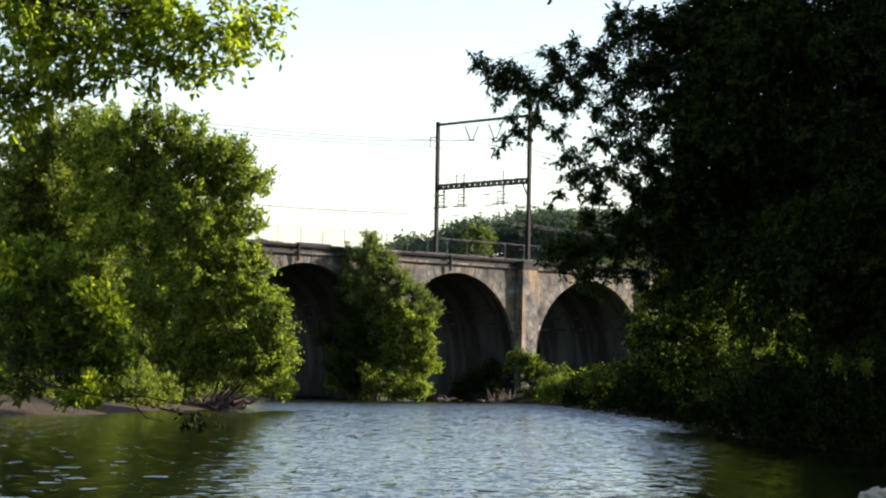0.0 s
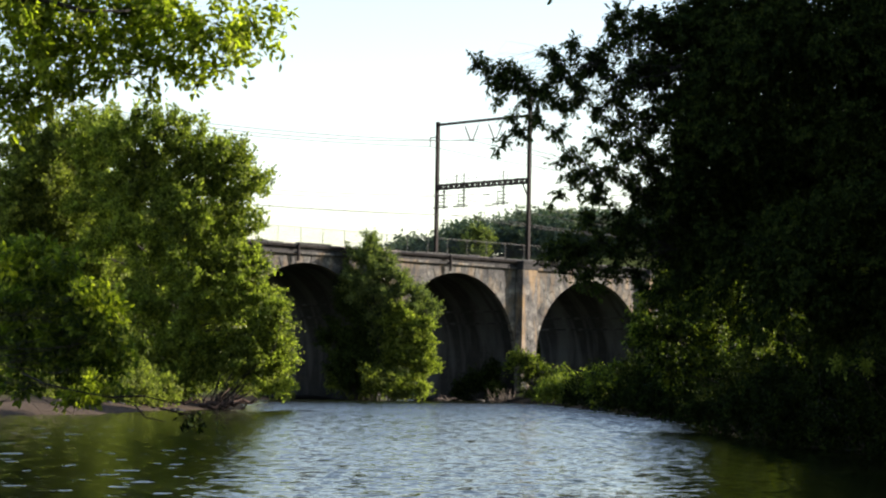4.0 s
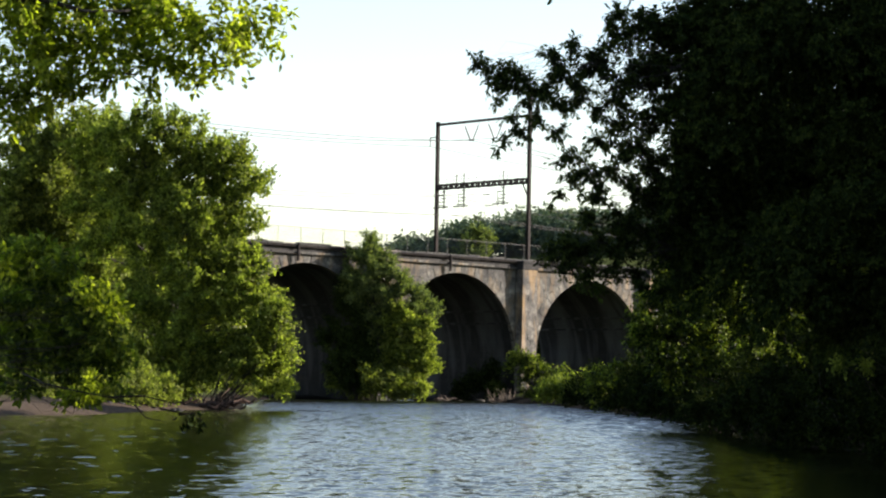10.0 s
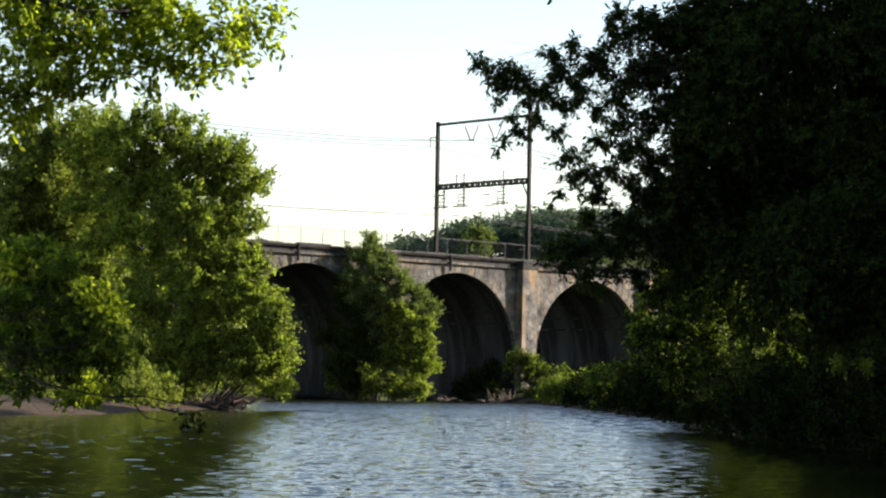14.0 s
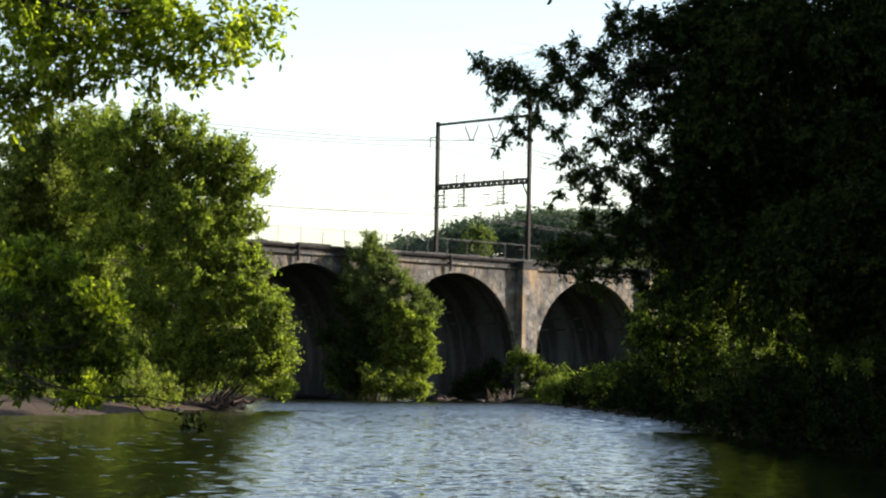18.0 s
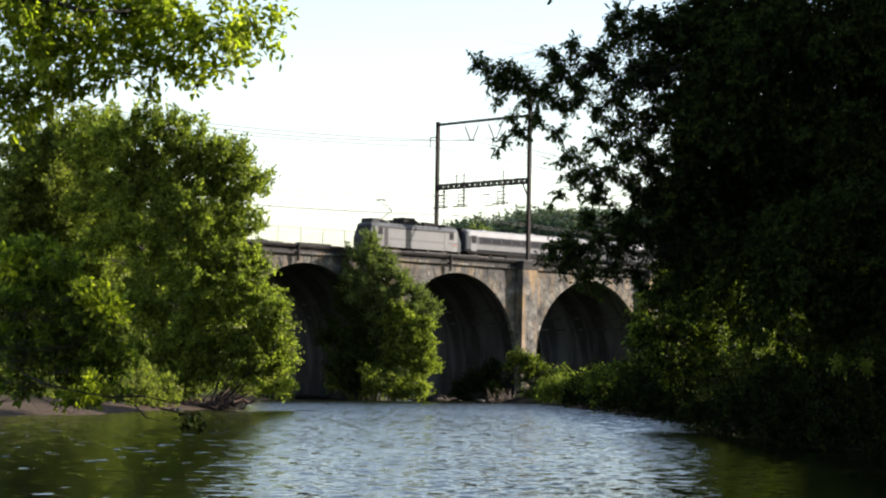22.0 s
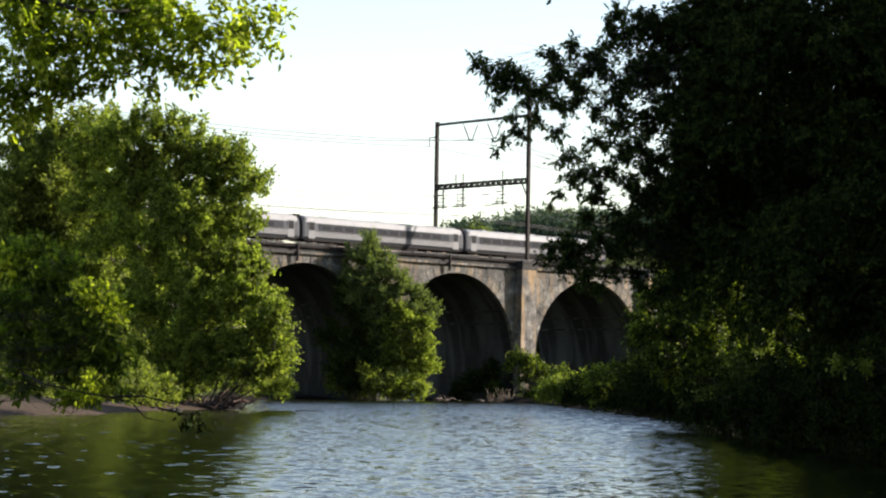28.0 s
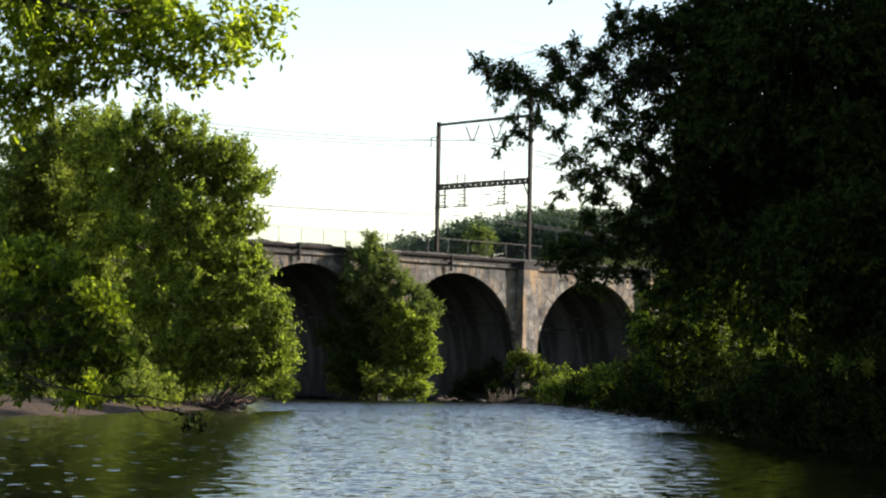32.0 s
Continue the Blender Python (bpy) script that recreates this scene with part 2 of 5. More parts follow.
def ground_material():
    m, n, l, b = material("river_bank", 0.95, 0.0, 0.03)
    tex = n.new("ShaderNodeTexCoord")
    sep = n.new("ShaderNodeSeparateXYZ")
    l.new(tex.outputs["Object"], sep.inputs[0])
    broad = noise_of(n, l, tex.outputs["Object"], 0.25, 6.0, 0.65)
    fine = noise_of(n, l, tex.outputs["Object"], 3.0, 5.0, 0.7)
    sand = ramp(n, [(0.3, (0.036, 0.028, 0.021)), (0.7, (0.088, 0.067, 0.051))])
    l.new(fine.outputs["Fac"], sand.inputs["Fac"])
    grass = ramp(n, [(0.3, (0.025, 0.035, 0.012)), (0.7, (0.07, 0.085, 0.025))])
    l.new(broad.outputs["Fac"], grass.inputs["Fac"])
    edge = n.new("ShaderNodeMath")
    edge.operation = "MULTIPLY_ADD"
    l.new(broad.outputs["Fac"], edge.inputs[0])
    edge.inputs[1].default_value = -0.8
    l.new(sep.outputs["Z"], edge.inputs[2])
    step = ramp(n, [(0.25, (0, 0, 0)), (0.5, (1, 1, 1))])
    l.new(edge.outputs[0], step.inputs["Fac"])
    mud = ramp(n, [(0.3, (0.006, 0.0055, 0.0045)), (0.7, (0.014, 0.0125, 0.010))])
    l.new(fine.outputs["Fac"], mud.inputs["Fac"])
    west = n.new("ShaderNodeMapRange")
    l.new(sep.outputs["X"], west.inputs["Value"])
    west.inputs["From Min"].default_value, west.inputs["From Max"].default_value = -14.0, -15.5
    south = n.new("ShaderNodeMapRange")
    l.new(sep.outputs["Y"], south.inputs["Value"])
    south.inputs["From Min"].default_value, south.inputs["From Max"].default_value = 160.0, 145.0
    both = n.new("ShaderNodeMath")
    both.operation = "MULTIPLY"
    l.new(west.outputs["Result"], both.inputs[0])
    l.new(south.outputs["Result"], both.inputs[1])
    shore_tone = blend(n, l, both.outputs[0], mud.outputs["Color"], sand.outputs["Color"])
    l.new(blend(n, l, step.outputs["Color"], shore_tone, grass.outputs["Color"]), b.inputs["Base Color"])
    bump_from(n, l, fine.outputs["Fac"], b, 0.5, 0.1)
    return m


GROUND = ground_material()


def water_material():
    """River water: murky below; wind ripples lean its surface to and fro, in streaks that differ from gust to gust."""
    m, n, l, b = material("river_water", 0.05)
    b.inputs["Base Color"].default_value = (0.007, 0.009, 0.004, 1)
    b.inputs["IOR"].default_value = 1.33
    tex = n.new("ShaderNodeTexCoord")

    def math_node(kind, a, c, d=0.0):
        k = n.new("ShaderNodeMath")
        k.operation = kind
        for socket, value in zip(k.inputs, (a, c, d)):
            if isinstance(value, (int, float)):
                socket.default_value = value
            else:
                l.new(value, socket)
        return k.outputs[0]

    wave = noise_of(n, l, tex.outputs["Object"], 1.0, 5.0, 0.68, (1.8, 1.5, 1.0)).outputs["Fac"]
    chop = noise_of(n, l, tex.outputs["Object"], 1.0, 2.0, 0.6, (10.0, 6.5, 1.0)).outputs["Fac"]
    gust = noise_of(n, l, tex.outputs["Object"], 1.0, 3.0, 0.5, (0.10, 0.035, 1.0)).outputs["Fac"]
    swell = noise_of(n, l, tex.outputs["Object"], 1.0, 6.0, 0.75, (1.1, 0.26, 1.0)).outputs["Fac"]
    cross = noise_of(n, l, tex.outputs["Object"], 1.0, 2.0, 0.6, (2.2, 2.2, 1.0)).outputs["Fac"]
    both = math_node("ADD", math_node("MULTIPLY", math_node("SUBTRACT", wave, 0.5), 0.85), math_node("MULTIPLY", math_node("SUBTRACT", chop, 0.5), 0.2))
    sep = n.new("ShaderNodeSeparateXYZ")
    l.new(n.new("ShaderNodeNewGeometry").outputs["Position"], sep.inputs[0])
    offing = n.new("ShaderNodeMapRange")
    l.new(sep.outputs["Y"], offing.inputs["Value"])
    offing.inputs["From Min"].default_value, offing.inputs["From Max"].default_value = 55.0, 130.0
    offing.inputs["To Min"].default_value, offing.inputs["To Max"].default_value = 0.12, 0.85
    both = math_node("ADD", both, math_node("MULTIPLY", math_node("SUBTRACT", swell, 0.5), offing.outputs["Result"]))
    strength = math_node("MULTIPLY_ADD", gust, 1.6, 0.35)
    # the mean lean grows towards the viaduct, so the water mirrors sky there
    far_lean = n.new("ShaderNodeMapRange")
    l.new(sep.outputs["Y"], far_lean.inputs["Value"])
    far_lean.inputs["From Min"].default_value, far_lean.inputs["From Max"].default_value = 110.0, 215.0
    far_lean.inputs["To Min"].default_value, far_lean.inputs["To Max"].default_value = -0.07, -0.2
    far = n.new("ShaderNodeMapRange")
    l.new(sep.outputs["Y"], far.inputs["Value"])
    far.inputs["From Min"].default_value, far.inputs["From Max"].default_value = 60.0, 190.0
    far.inputs["To Min"].default_value, far.inputs["To Max"].default_value = 0.0, 0.2
    streak = noise_of(n, l, tex.outputs["Object"], 1.0, 4.0, 0.65, (0.75, 0.055, 1.0)).outputs["Fac"]
    both = math_node("ADD", both, math_node("MULTIPLY", math_node("SUBTRACT", streak, 0.5), far.outputs["Result"]))
    # calmer on both sides, cut to where the trees' dark reflections should end
    calm_left = n.new("ShaderNodeMapRange")
    l.new(math_node("MULTIPLY_ADD", sep.outputs["Y"], 0.08, sep.outputs["X"]), calm_left.inputs["Value"])
    calm_left.inputs["From Min"].default_value, calm_left.inputs["From Max"].default_value = -1.6, 0.8
    calm_left.inputs["To Min"].default_value, calm_left.inputs["To Max"].default_value = 0.24, 1.0
    calm_right = n.new("ShaderNodeMapRange")
    l.new(math_node("MULTIPLY_ADD", sep.outputs["Y"], -0.135, sep.outputs["X"]), calm_right.inputs["Value"])
    calm_right.inputs["From Min"].default_value, calm_right.inputs["From Max"].default_value = -3.7, 0.2
    calm_right.inputs["To Min"].default_value, calm_right.inputs["To Max"].default_value = 1.0, 0.18
    lean = math_node("MULTIPLY", math_node("MULTIPLY_ADD", both, strength, far_lean.outputs["Result"]), math_node("MULTIPLY", calm_left.outputs["Result"], calm_right.outputs["Result"]))
    # here and there a single ripple catches the sky
    fleck = n.new("ShaderNodeMapRange")
    l.new(noise_of(n, l, tex.outputs["Object"], 1.0, 2.0, 0.5, (1.2, 0.8, 1.0)).outputs["Fac"], fleck.inputs["Value"])
    fleck.inputs["From Min"].default_value, fleck.inputs["From Max"].default_value = 0.63, 0.73
    fleck.inputs["To Min"].default_value, fleck.inputs["To Max"].default_value = 0.0, -0.15
    lean = math_node("ADD", lean, math_node("MULTIPLY", math_node("MULTIPLY", fleck.outputs["Result"], calm_right.outputs["Result"]), math_node("MULTIPLY_ADD", gust, 3.4, -0.8)))
    # an added lean along the right bank, to mirror more bright sky
    strip = n.new("ShaderNodeMapRange")
    l.new(sep.outputs["X"], strip.inputs["Value"])
    strip.inputs["From Min"].default_value, strip.inputs["From Max"].default_value = 4.8, 10.0
    strip.inputs["To Min"].default_value, strip.inputs["To Max"].default_value = 0.0, -0.16
    lean = math_node("ADD", lean, math_node("MULTIPLY", strip.outputs["Result"], calm_right.outputs["Result"]))
    aside = math_node("MULTIPLY", math_node("SUBTRACT", cross, 0.5), 0.3)
    com = n.new("ShaderNodeCombineXYZ")
    l.new(aside, com.inputs["X"])
    l.new(lean, com.inputs["Y"])
    com.inputs["Z"].default_value = 1.0
    unit = n.new("ShaderNodeVectorMath")
    unit.operation = "NORMALIZE"
    l.new(com.outputs[0], unit.inputs[0])
    l.new(unit.outputs["Vector"], b.inputs["Normal"])
    return m


WATER = water_material()

# ---------------------------------------------------------------- builders
def mesh_of(name, verts, faces, mat, smooth=False):
    me = bpy.data.meshes.new(name)
    me.from_pydata([tuple(v) for v in verts], [], faces)
    me.materials.append(mat)
    if smooth:
        me.polygons.foreach_set("use_smooth", [True] * len(me.polygons))
    me.update()
    return me


def part(name, bm, mat, parent, label=""):
    """Links a bmesh (or a mesh) as ONE mesh object under a thing or a part."""
    if isinstance(bm, bmesh.types.BMesh):
        me = bpy.data.meshes.new(name)
        bm.normal_update()
        bm.to_mesh(me)
        bm.free()
        me.materials.append(mat)
    else:
        me = bm
    ob = new(name, me)
    ob.parent = parent
    return tagged(ob, label)


def box(bm, x0, x1, y0, y1, z0, z1, bevel=0.0):
    r = bmesh.ops.create_cube(bm, size=1.0)
    for v in r["verts"]:
        v.co = Vector(((x0 + x1) / 2 + v.co.x * (x1 - x0), (y0 + y1) / 2 + v.co.y * (y1 - y0), (z0 + z1) / 2 + v.co.z * (z1 - z0)))
    if bevel:
        bmesh.ops.bevel(bm, geom=list({e for v in r["verts"] for e in v.link_edges}), offset=bevel, segments=1, affect="EDGES")
    return bm


def boxed(*args, bevel=0.0):
    return box(bmesh.new(), *args, bevel=bevel)


def tube_data(points, radii, sides=7):
    """Verts and faces of a tapered tube along points, closed at both ends."""
    verts, faces = [], []
    pts = [Vector(p) for p in points]
    for i, p in enumerate(pts):
        d = (pts[min(i + 1, len(pts) - 1)] - pts[max(i - 1, 0)]).normalized()
        a = d.orthogonal().normalized()
        if i and a.dot(last) < 0:
            a = -a
        if i:
            a = (last - d * last.dot(d)).normalized()
        last = a
        b = d.cross(a)
        for k in range(sides):
            t = 2 * math.pi * k / sides
            verts.append(p + (a * math.cos(t) + b * math.sin(t)) * radii[i])
    for i in range(len(pts) - 1):
        for k in range(sides):
            k2 = (k + 1) % sides
            faces.append((i * sides + k, i * sides + k2, (i + 1) * sides + k2, (i + 1) * sides + k))
    faces.append(tuple(range(sides - 1, -1, -1)))
    faces.append(tuple(range((len(pts) - 1) * sides, len(pts) * sides)))
    return verts, faces


def tubes(name, runs, mat, sides=7, smooth=True):
    """One mesh of several tubes; runs: (points, radii)."""
    verts, faces = [], []
    for pts, radii in runs:
        v, f = tube_data(pts, radii, sides)
        o = len(verts)
        verts += v
        faces += [tuple(i + o for i in face) for face in f]
    return mesh_of(name, verts, faces, mat, smooth)


def wander(a, b, n, amount, rng):
    """A crooked line of n + 1 points from a to b."""
    a, b = Vector(a), Vector(b)
    d = (b - a).length
    out = [a + (b - a) * (i / n) + (Vector(rng.normal(0, 1, 3)) * amount * d * (0 if i in (0, n) else 1)) for i in range(n + 1)]
    return out


def leaf_mesh(name, mat, centres, axes, sizes, rng, wide=0.5, fold=0.12, spot=6, ups=None, toss=0.42):
    """Many separate leaves: each is a pointed blade, folded along its rib."""
    n = len(centres)
    axes = axes / np.linalg.norm(axes, axis=1)[:, None]
    side = np.cross(axes, rng.normal(0, 1, (n, 3)) if ups is None else ups + rng.normal(0, toss, (n, 3)))
    side /= np.linalg.norm(side, axis=1)[:, None] + 1e-9
    up = np.cross(side, axes)
    s = sizes[:, None]
    if spot == 6:
        parts = [centres, centres + axes * s * 0.35 + side * s * wide * 0.5 + up * s * fold,
                 centres + axes * s * 0.75 + side * s * wide * 0.34 + up * s * fold * 0.7, centres + axes * s,
                 centres + axes * s * 0.75 - side * s * wide * 0.34 + up * s * fold * 0.7, centres + axes * s * 0.35 - side * s * wide * 0.5 + up * s * fold]
        quads = [(0, 1, 2, 3), (0, 3, 4, 5)]
    else:
        parts = [centres, centres + axes * s * 0.5 + side * s * wide * 0.5 + up * s * fold, centres + axes * s,
                 centres + axes * s * 0.5 - side * s * wide * 0.5 + up * s * fold]
        quads = [(0, 1, 2), (0, 2, 3)]
    k = len(parts)
    verts = np.stack(parts, axis=1).reshape(-1, 3)
    base = (np.arange(n) * k)[:, None, None]
    loops = (np.array(quads)[None] + base).reshape(-1)
    q = len(quads[0])
    me = bpy.data.meshes.new(name)
    me.vertices.add(len(verts))
    me.vertices.foreach_set("co", verts.astype(np.float32).ravel())
    me.loops.add(len(loops))
    me.loops.foreach_set("vertex_index", loops.astype(np.int32))
    me.polygons.add(len(loops) // q)
    me.polygons.foreach_set("loop_start", np.arange(0, len(loops), q, dtype=np.int32))
    me.materials.append(mat)
    me.update(calc_edges=True)
    return me


def crown_points(lobes, clusters, per, spread, rng, shell=0.5, droop=0.35, rough=0.22, sprays=24, inner=0.3, thin=0.38, even=2.0, stout=0.23):
    """Leaf centres and axes. Each lobe (x, y, z, radius) bears sprays that point outwards; twigs full of leaves fill the sprays,
    and a share of them the lobe's inside, so that the outline is ragged and gaps stay between the sprays."""
    lobes = np.array(lobes, float)
    m = len(lobes)
    way = rng.normal(0, 1, (m, sprays, 3))
    way /= np.linalg.norm(way, axis=2)[:, :, None]
    way[:, :, 2] = np.where(way[:, :, 2] < -0.75, -way[:, :, 2], way[:, :, 2])
    reach = rng.uniform(0.68, 1.36, (m, sprays)) * (1 + rng.normal(0, rough * 0.5, (m, sprays)))
    weight = lobes[:, 3] ** even * np.clip(lobes[:, 3] / (0.4 * lobes[:, 3].max()), 0.55, 1.0)
    pick = rng.choice(m, clusters, p=weight / weight.sum())
    which = rng.integers(0, sprays, clusters)
    r = lobes[pick, 3]
    out = way[pick, which]
    t = shell + (1 - shell) * rng.random(clusters) ** 0.8
    girth = stout * np.sin(np.pi * np.clip(t * 0.8 + 0.12, 0, 1)) ** 0.7
    jitter = rng.normal(0, 1, (clusters, 3))
    mid = lobes[pick, :3] + out * (t * reach[pick, which] * r)[:, None] + jitter * (girth * r)[:, None] * 0.75
    mid[:, 2] -= droop * 0.35 * r * t ** 2
    core = rng.random(clusters) < inner * np.clip(r / (0.55 * lobes[:, 3].max()), 0.1, 1.0)
    ball = rng.normal(0, 1, (clusters, 3))
    ball /= np.linalg.norm(ball, axis=1)[:, None]
    mid = np.where(core[:, None], lobes[pick, :3] + ball * (r * 0.72 * rng.random(clusters) ** 0.4)[:, None], mid)
    twig = out + rng.normal(0, 0.45, (clusters, 3)) + np.array([0, 0, -droop * 0.6])
    twig /= np.linalg.norm(twig, axis=1)[:, None]
    along = rng.uniform(-1.0, 1.6, (clusters, per, 1))
    pos = mid[:, None] + twig[:, None] * along * spread + rng.normal(0, spread * thin, (clusters, per, 3))
    axes = twig[:, None] * 0.8 + rng.normal(0, 0.65, (clusters, per, 3)) + np.array([0, 0, -droop])
    # leaves of one twig face much the same way: outwards, upwards, and a little by chance
    face = np.where(core[:, None], ball, out) * 0.75 + np.array([0, 0, 0.5]) + rng.normal(0, 0.45, (clusters, 3))
    ups = np.repeat(face / np.linalg.norm(face, axis=1)[:, None], per, axis=0)
    return pos.reshape(-1, 3), axes.reshape(-1, 3), ups


def tree(name, base, lobes, mat, clusters, per, spread, leaf, seed, trunk_r=0.3, label="", category="tree", group="", lean=None, limbs=None,
         droop=0.35, shell=0.5, spot=4, top=None, wide=0.5, rough=0.22, limb=0.55, sprays=24, inner=0.3, sink=0.25, thin=0.38, toss=0.6, even=2.0, stout=0.23):
    """A tree or shrub: a tapered trunk, limbs that reach into each lobe of the crown, and a crown of many leaves."""
    rng = np.random.default_rng(seed)
    root = tagged(new(name), label, category, group)
    root.location = base
    b = Vector(base)
    local = [(x - b.x, y - b.y, z - b.z, r) for x, y, z, r in lobes]
    tall = max(l[2] + 0.3 * l[3] for l in local) if top is None else top
    mid = Vector((np.mean([l[0] for l in local]), np.mean([l[1] for l in local]), 0)) * 0.55 if lean is None else Vector(lean)
    widest = max(l[3] for l in local)
    n = 8
    spine = [Vector((mid.x * (i / n) ** 1.3, mid.y * (i / n) ** 1.3, tall * 0.9 * i / n)) + Vector(rng.normal(0, 0.012 * tall, 3)) * (0 if i == 0 else 1) for i in range(n + 1)]
    spine[0] = Vector((0, 0, -0.3))
    radii = [trunk_r * (1.35 if i == 0 else 1.0) * (1 - 0.85 * i / n) for i in range(n + 1)]
    part("trunk", tubes("trunk", [(spine, radii)], BARK, 9), BARK, root)
    for x, y, z, r in local:
        tip = Vector((x, y, z))
        i = max(1, min(n - 1, int(n * max(0.12, (z - 0.9 * r - sink * math.hypot(x - mid.x, y - mid.y)) / (0.9 * tall)))))
        start = spine[i]
        r0 = radii[i] * limb
        if r < 0.45 * widest:
            big = min((l for l in local if l[3] >= 0.45 * widest), key=lambda l: (Vector(l[:3]) - tip).length)
            start, r0 = Vector(big[:3]), min(r0, 0.025 * r + 0.006)
        runs = [(wander(start, tip, 5, 0.05, rng), [r0 * (1 - 0.75 * k / 5) for k in range(6)])]
        for k in range(7):
            d = Vector(rng.normal(0, 1, 3)).normalized()
            s = runs[0][0][3 + k % 3]
            runs.append((wander(s, tip + d * r * 0.85, 4, 0.07, rng), [r0 * 0.3 * (1 - 0.8 * j / 4) for j in range(5)]))
        part("limb", tubes("limb", runs, BARK, 5), BARK, root)
    pos, axes, ups = crown_points(local, clusters, per, spread, rng, shell, droop, rough, sprays, inner, thin, even, stout)
    sizes = leaf * rng.uniform(0.65, 1.3, len(pos))
    part("crown", leaf_mesh("crown", mat, pos, axes, sizes, rng, wide, spot=spot, ups=ups, toss=toss), mat, root)
    return root


def shrub(name, base, lobes, mat, clusters, per, spread, leaf, seed, label="", category="bush", group="", droop=0.1, spot=4):
    """A bush: several stems from the ground and a crown of leaves."""
    rng = np.random.default_rng(seed)
    root = tagged(new(name), label, category, group)
    root.location = base
    b = Vector(base)
    local = [(x - b.x, y - b.y, z - b.z, r) for x, y, z, r in lobes]
    for x, y, z, r in local:
        for k in range(4):
            tip = Vector((x, y, z)) + Vector(rng.normal(0, 1, 3)).normalized() * r * 0.8
            foot = Vector((x * 0.12 + rng.normal(0, 0.15), y * 0.12 + rng.normal(0, 0.15), -0.2))
            part("stem", tubes("stem", [(wander(foot, tip, 4, 0.05, rng), [0.05, 0.04, 0.03, 0.02, 0.01])], BARK, 5), BARK, root)
    pos, axes, ups = crown_points(local, clusters, per, spread, rng, 0.35, droop, inner=0.45)
    low = pos[:, 2] + b.z > 0.08
    pos, axes, ups = pos[low], axes[low], ups[low]
    part("foliage", leaf_mesh("foliage", mat, pos, axes, leaf * rng.uniform(0.65, 1.3, len(pos)), rng, spot=spot, ups=ups), mat, root)
    return root


# ---------------------------------------------------------------- ground and water
LEFT_SHORE = [(-400, -60), (25, -60), (60, -45), (98, -40), (108, -24), (116, -17.8), (136, -17.4), (141, -15.2), (146, -13.4), (152, -13.8), (187, -16.4), (262, -19), (300, -22), (600, -26), (3000, -30)]
RIGHT_SHORE = [(-400, 6), (28, 9), (40, 11), (62, 12.6), (88, 13.6), (111, 14.4), (119, 13.2), (151, 13.0), (200, 11.6), (228, 10.3), (248, 6.0), (262, 5.5), (300, 16), (600, 20), (3000, 20)]
NEAR_SHORE = 29.0


def shore(line, y):
    return np.interp(y, [p[0] for p in line], [p[1] for p in line])


def ground_height(x, y):
    """Height of the land; negative in the river bed. It works on numbers and on arrays."""
    x, y = np.asarray(x, float), np.asarray(y, float)
    inside = np.minimum(np.minimum(x - shore(LEFT_SHORE, y), shore(RIGHT_SHORE, y) - x), y - NEAR_SHORE + 0.02 * x)
    wob = 0.5 * np.sin(x * 0.9 + 1.3 * np.sin(y * 0.23)) * np.sin(y * 0.31 + 0.7) + 0.35 * np.sin(x * 0.27 + y * 0.19)
    out = -inside + wob * 0.6
    h = np.where(out > 0, 1.3 * (1 - np.exp(-out / 4.0)) + 0.9 * (1 - np.exp(-out / 30.0)), np.maximum(out * 0.35, -1.6))
    h = h + np.where(out > 2, 0.18 * np.sin(x * 0.55) * np.sin(y * 0.47 + 0.4), 0)
    h = h * np.where(h > 0, np.clip((y - 20) / 60.0, 0.22, 1.0), 1.0)
    h = np.where((h > 0) & (x < -8) & (y > 100) & (y < 150), h * 0.55, h)
    # a low muddy shelf under the viaduct's arches
    across = -(x - 1.87) * math.sin(radians(44)) + (y - 253.82) * math.cos(radians(44))
    shelf = 0.45 * (1 - np.exp(-np.clip(across - 4.5, 0, 60) / 2.0)) - 0.12 + 0.12 * np.sin(x * 0.7)
    h = np.where((across > 4.5) & (across < 40), np.maximum(h, shelf), h)
    # the wooded ridge far behind the viaduct
    rise = 1 / (1 + np.exp(-np.clip((x + 24) / 2.2, -40, 40))) * (0.865 + 0.135 / (1 + np.exp(-np.clip((x - 3) / 1.2, -40, 40))))
    h = h + 46.0 * rise * np.exp(-((y - 740) / 150.0) ** 2) * np.where(x > 500, np.exp(-((x - 500) / 300) ** 2), 1)
    return h


def graded(lo, hi, core_lo, core_hi, step, grow=1.16):
    """Coordinates: even steps in the core, widening steps out to lo and hi."""
    vals = list(np.arange(core_lo, core_hi + step * 0.5, step))
    d, v = step, vals[-1]
    while v < hi:
        d *= grow
        v += d
        vals.append(v)
    d, v = step, vals[0]
    while v > lo:
        d *= grow
        v -= d
        vals.insert(0, v)
    return np.array(vals)


def grid_mesh(name, xs, ys, height, mat):
    gx, gy = np.meshgrid(xs, ys)
    gz = height(gx, gy)
    verts = np.stack([gx, gy, gz], -1).reshape(-1, 3)
    nx, ny = len(xs), len(ys)
    i = (np.arange(ny - 1)[:, None] * nx + np.arange(nx - 1)[None]).reshape(-1)
    faces = np.stack([i, i + 1, i + nx + 1, i + nx], 1)
    me = bpy.data.meshes.new(name)
    me.from_pydata(verts.tolist(), [], faces.tolist())
    me.materials.append(mat)
    me.polygons.foreach_set("use_smooth", [True] * len(me.polygons))
    me.update()
    return me


ground = tagged(new("ground", grid_mesh("ground", graded(-3500, 3500, -50, 34, 0.8, 1.12), graded(-3000, 4500, 20, 290, 1.4, 1.07), ground_height, GROUND)),
                "sandy river banks with grassy earth above", "ground", kind="structure")

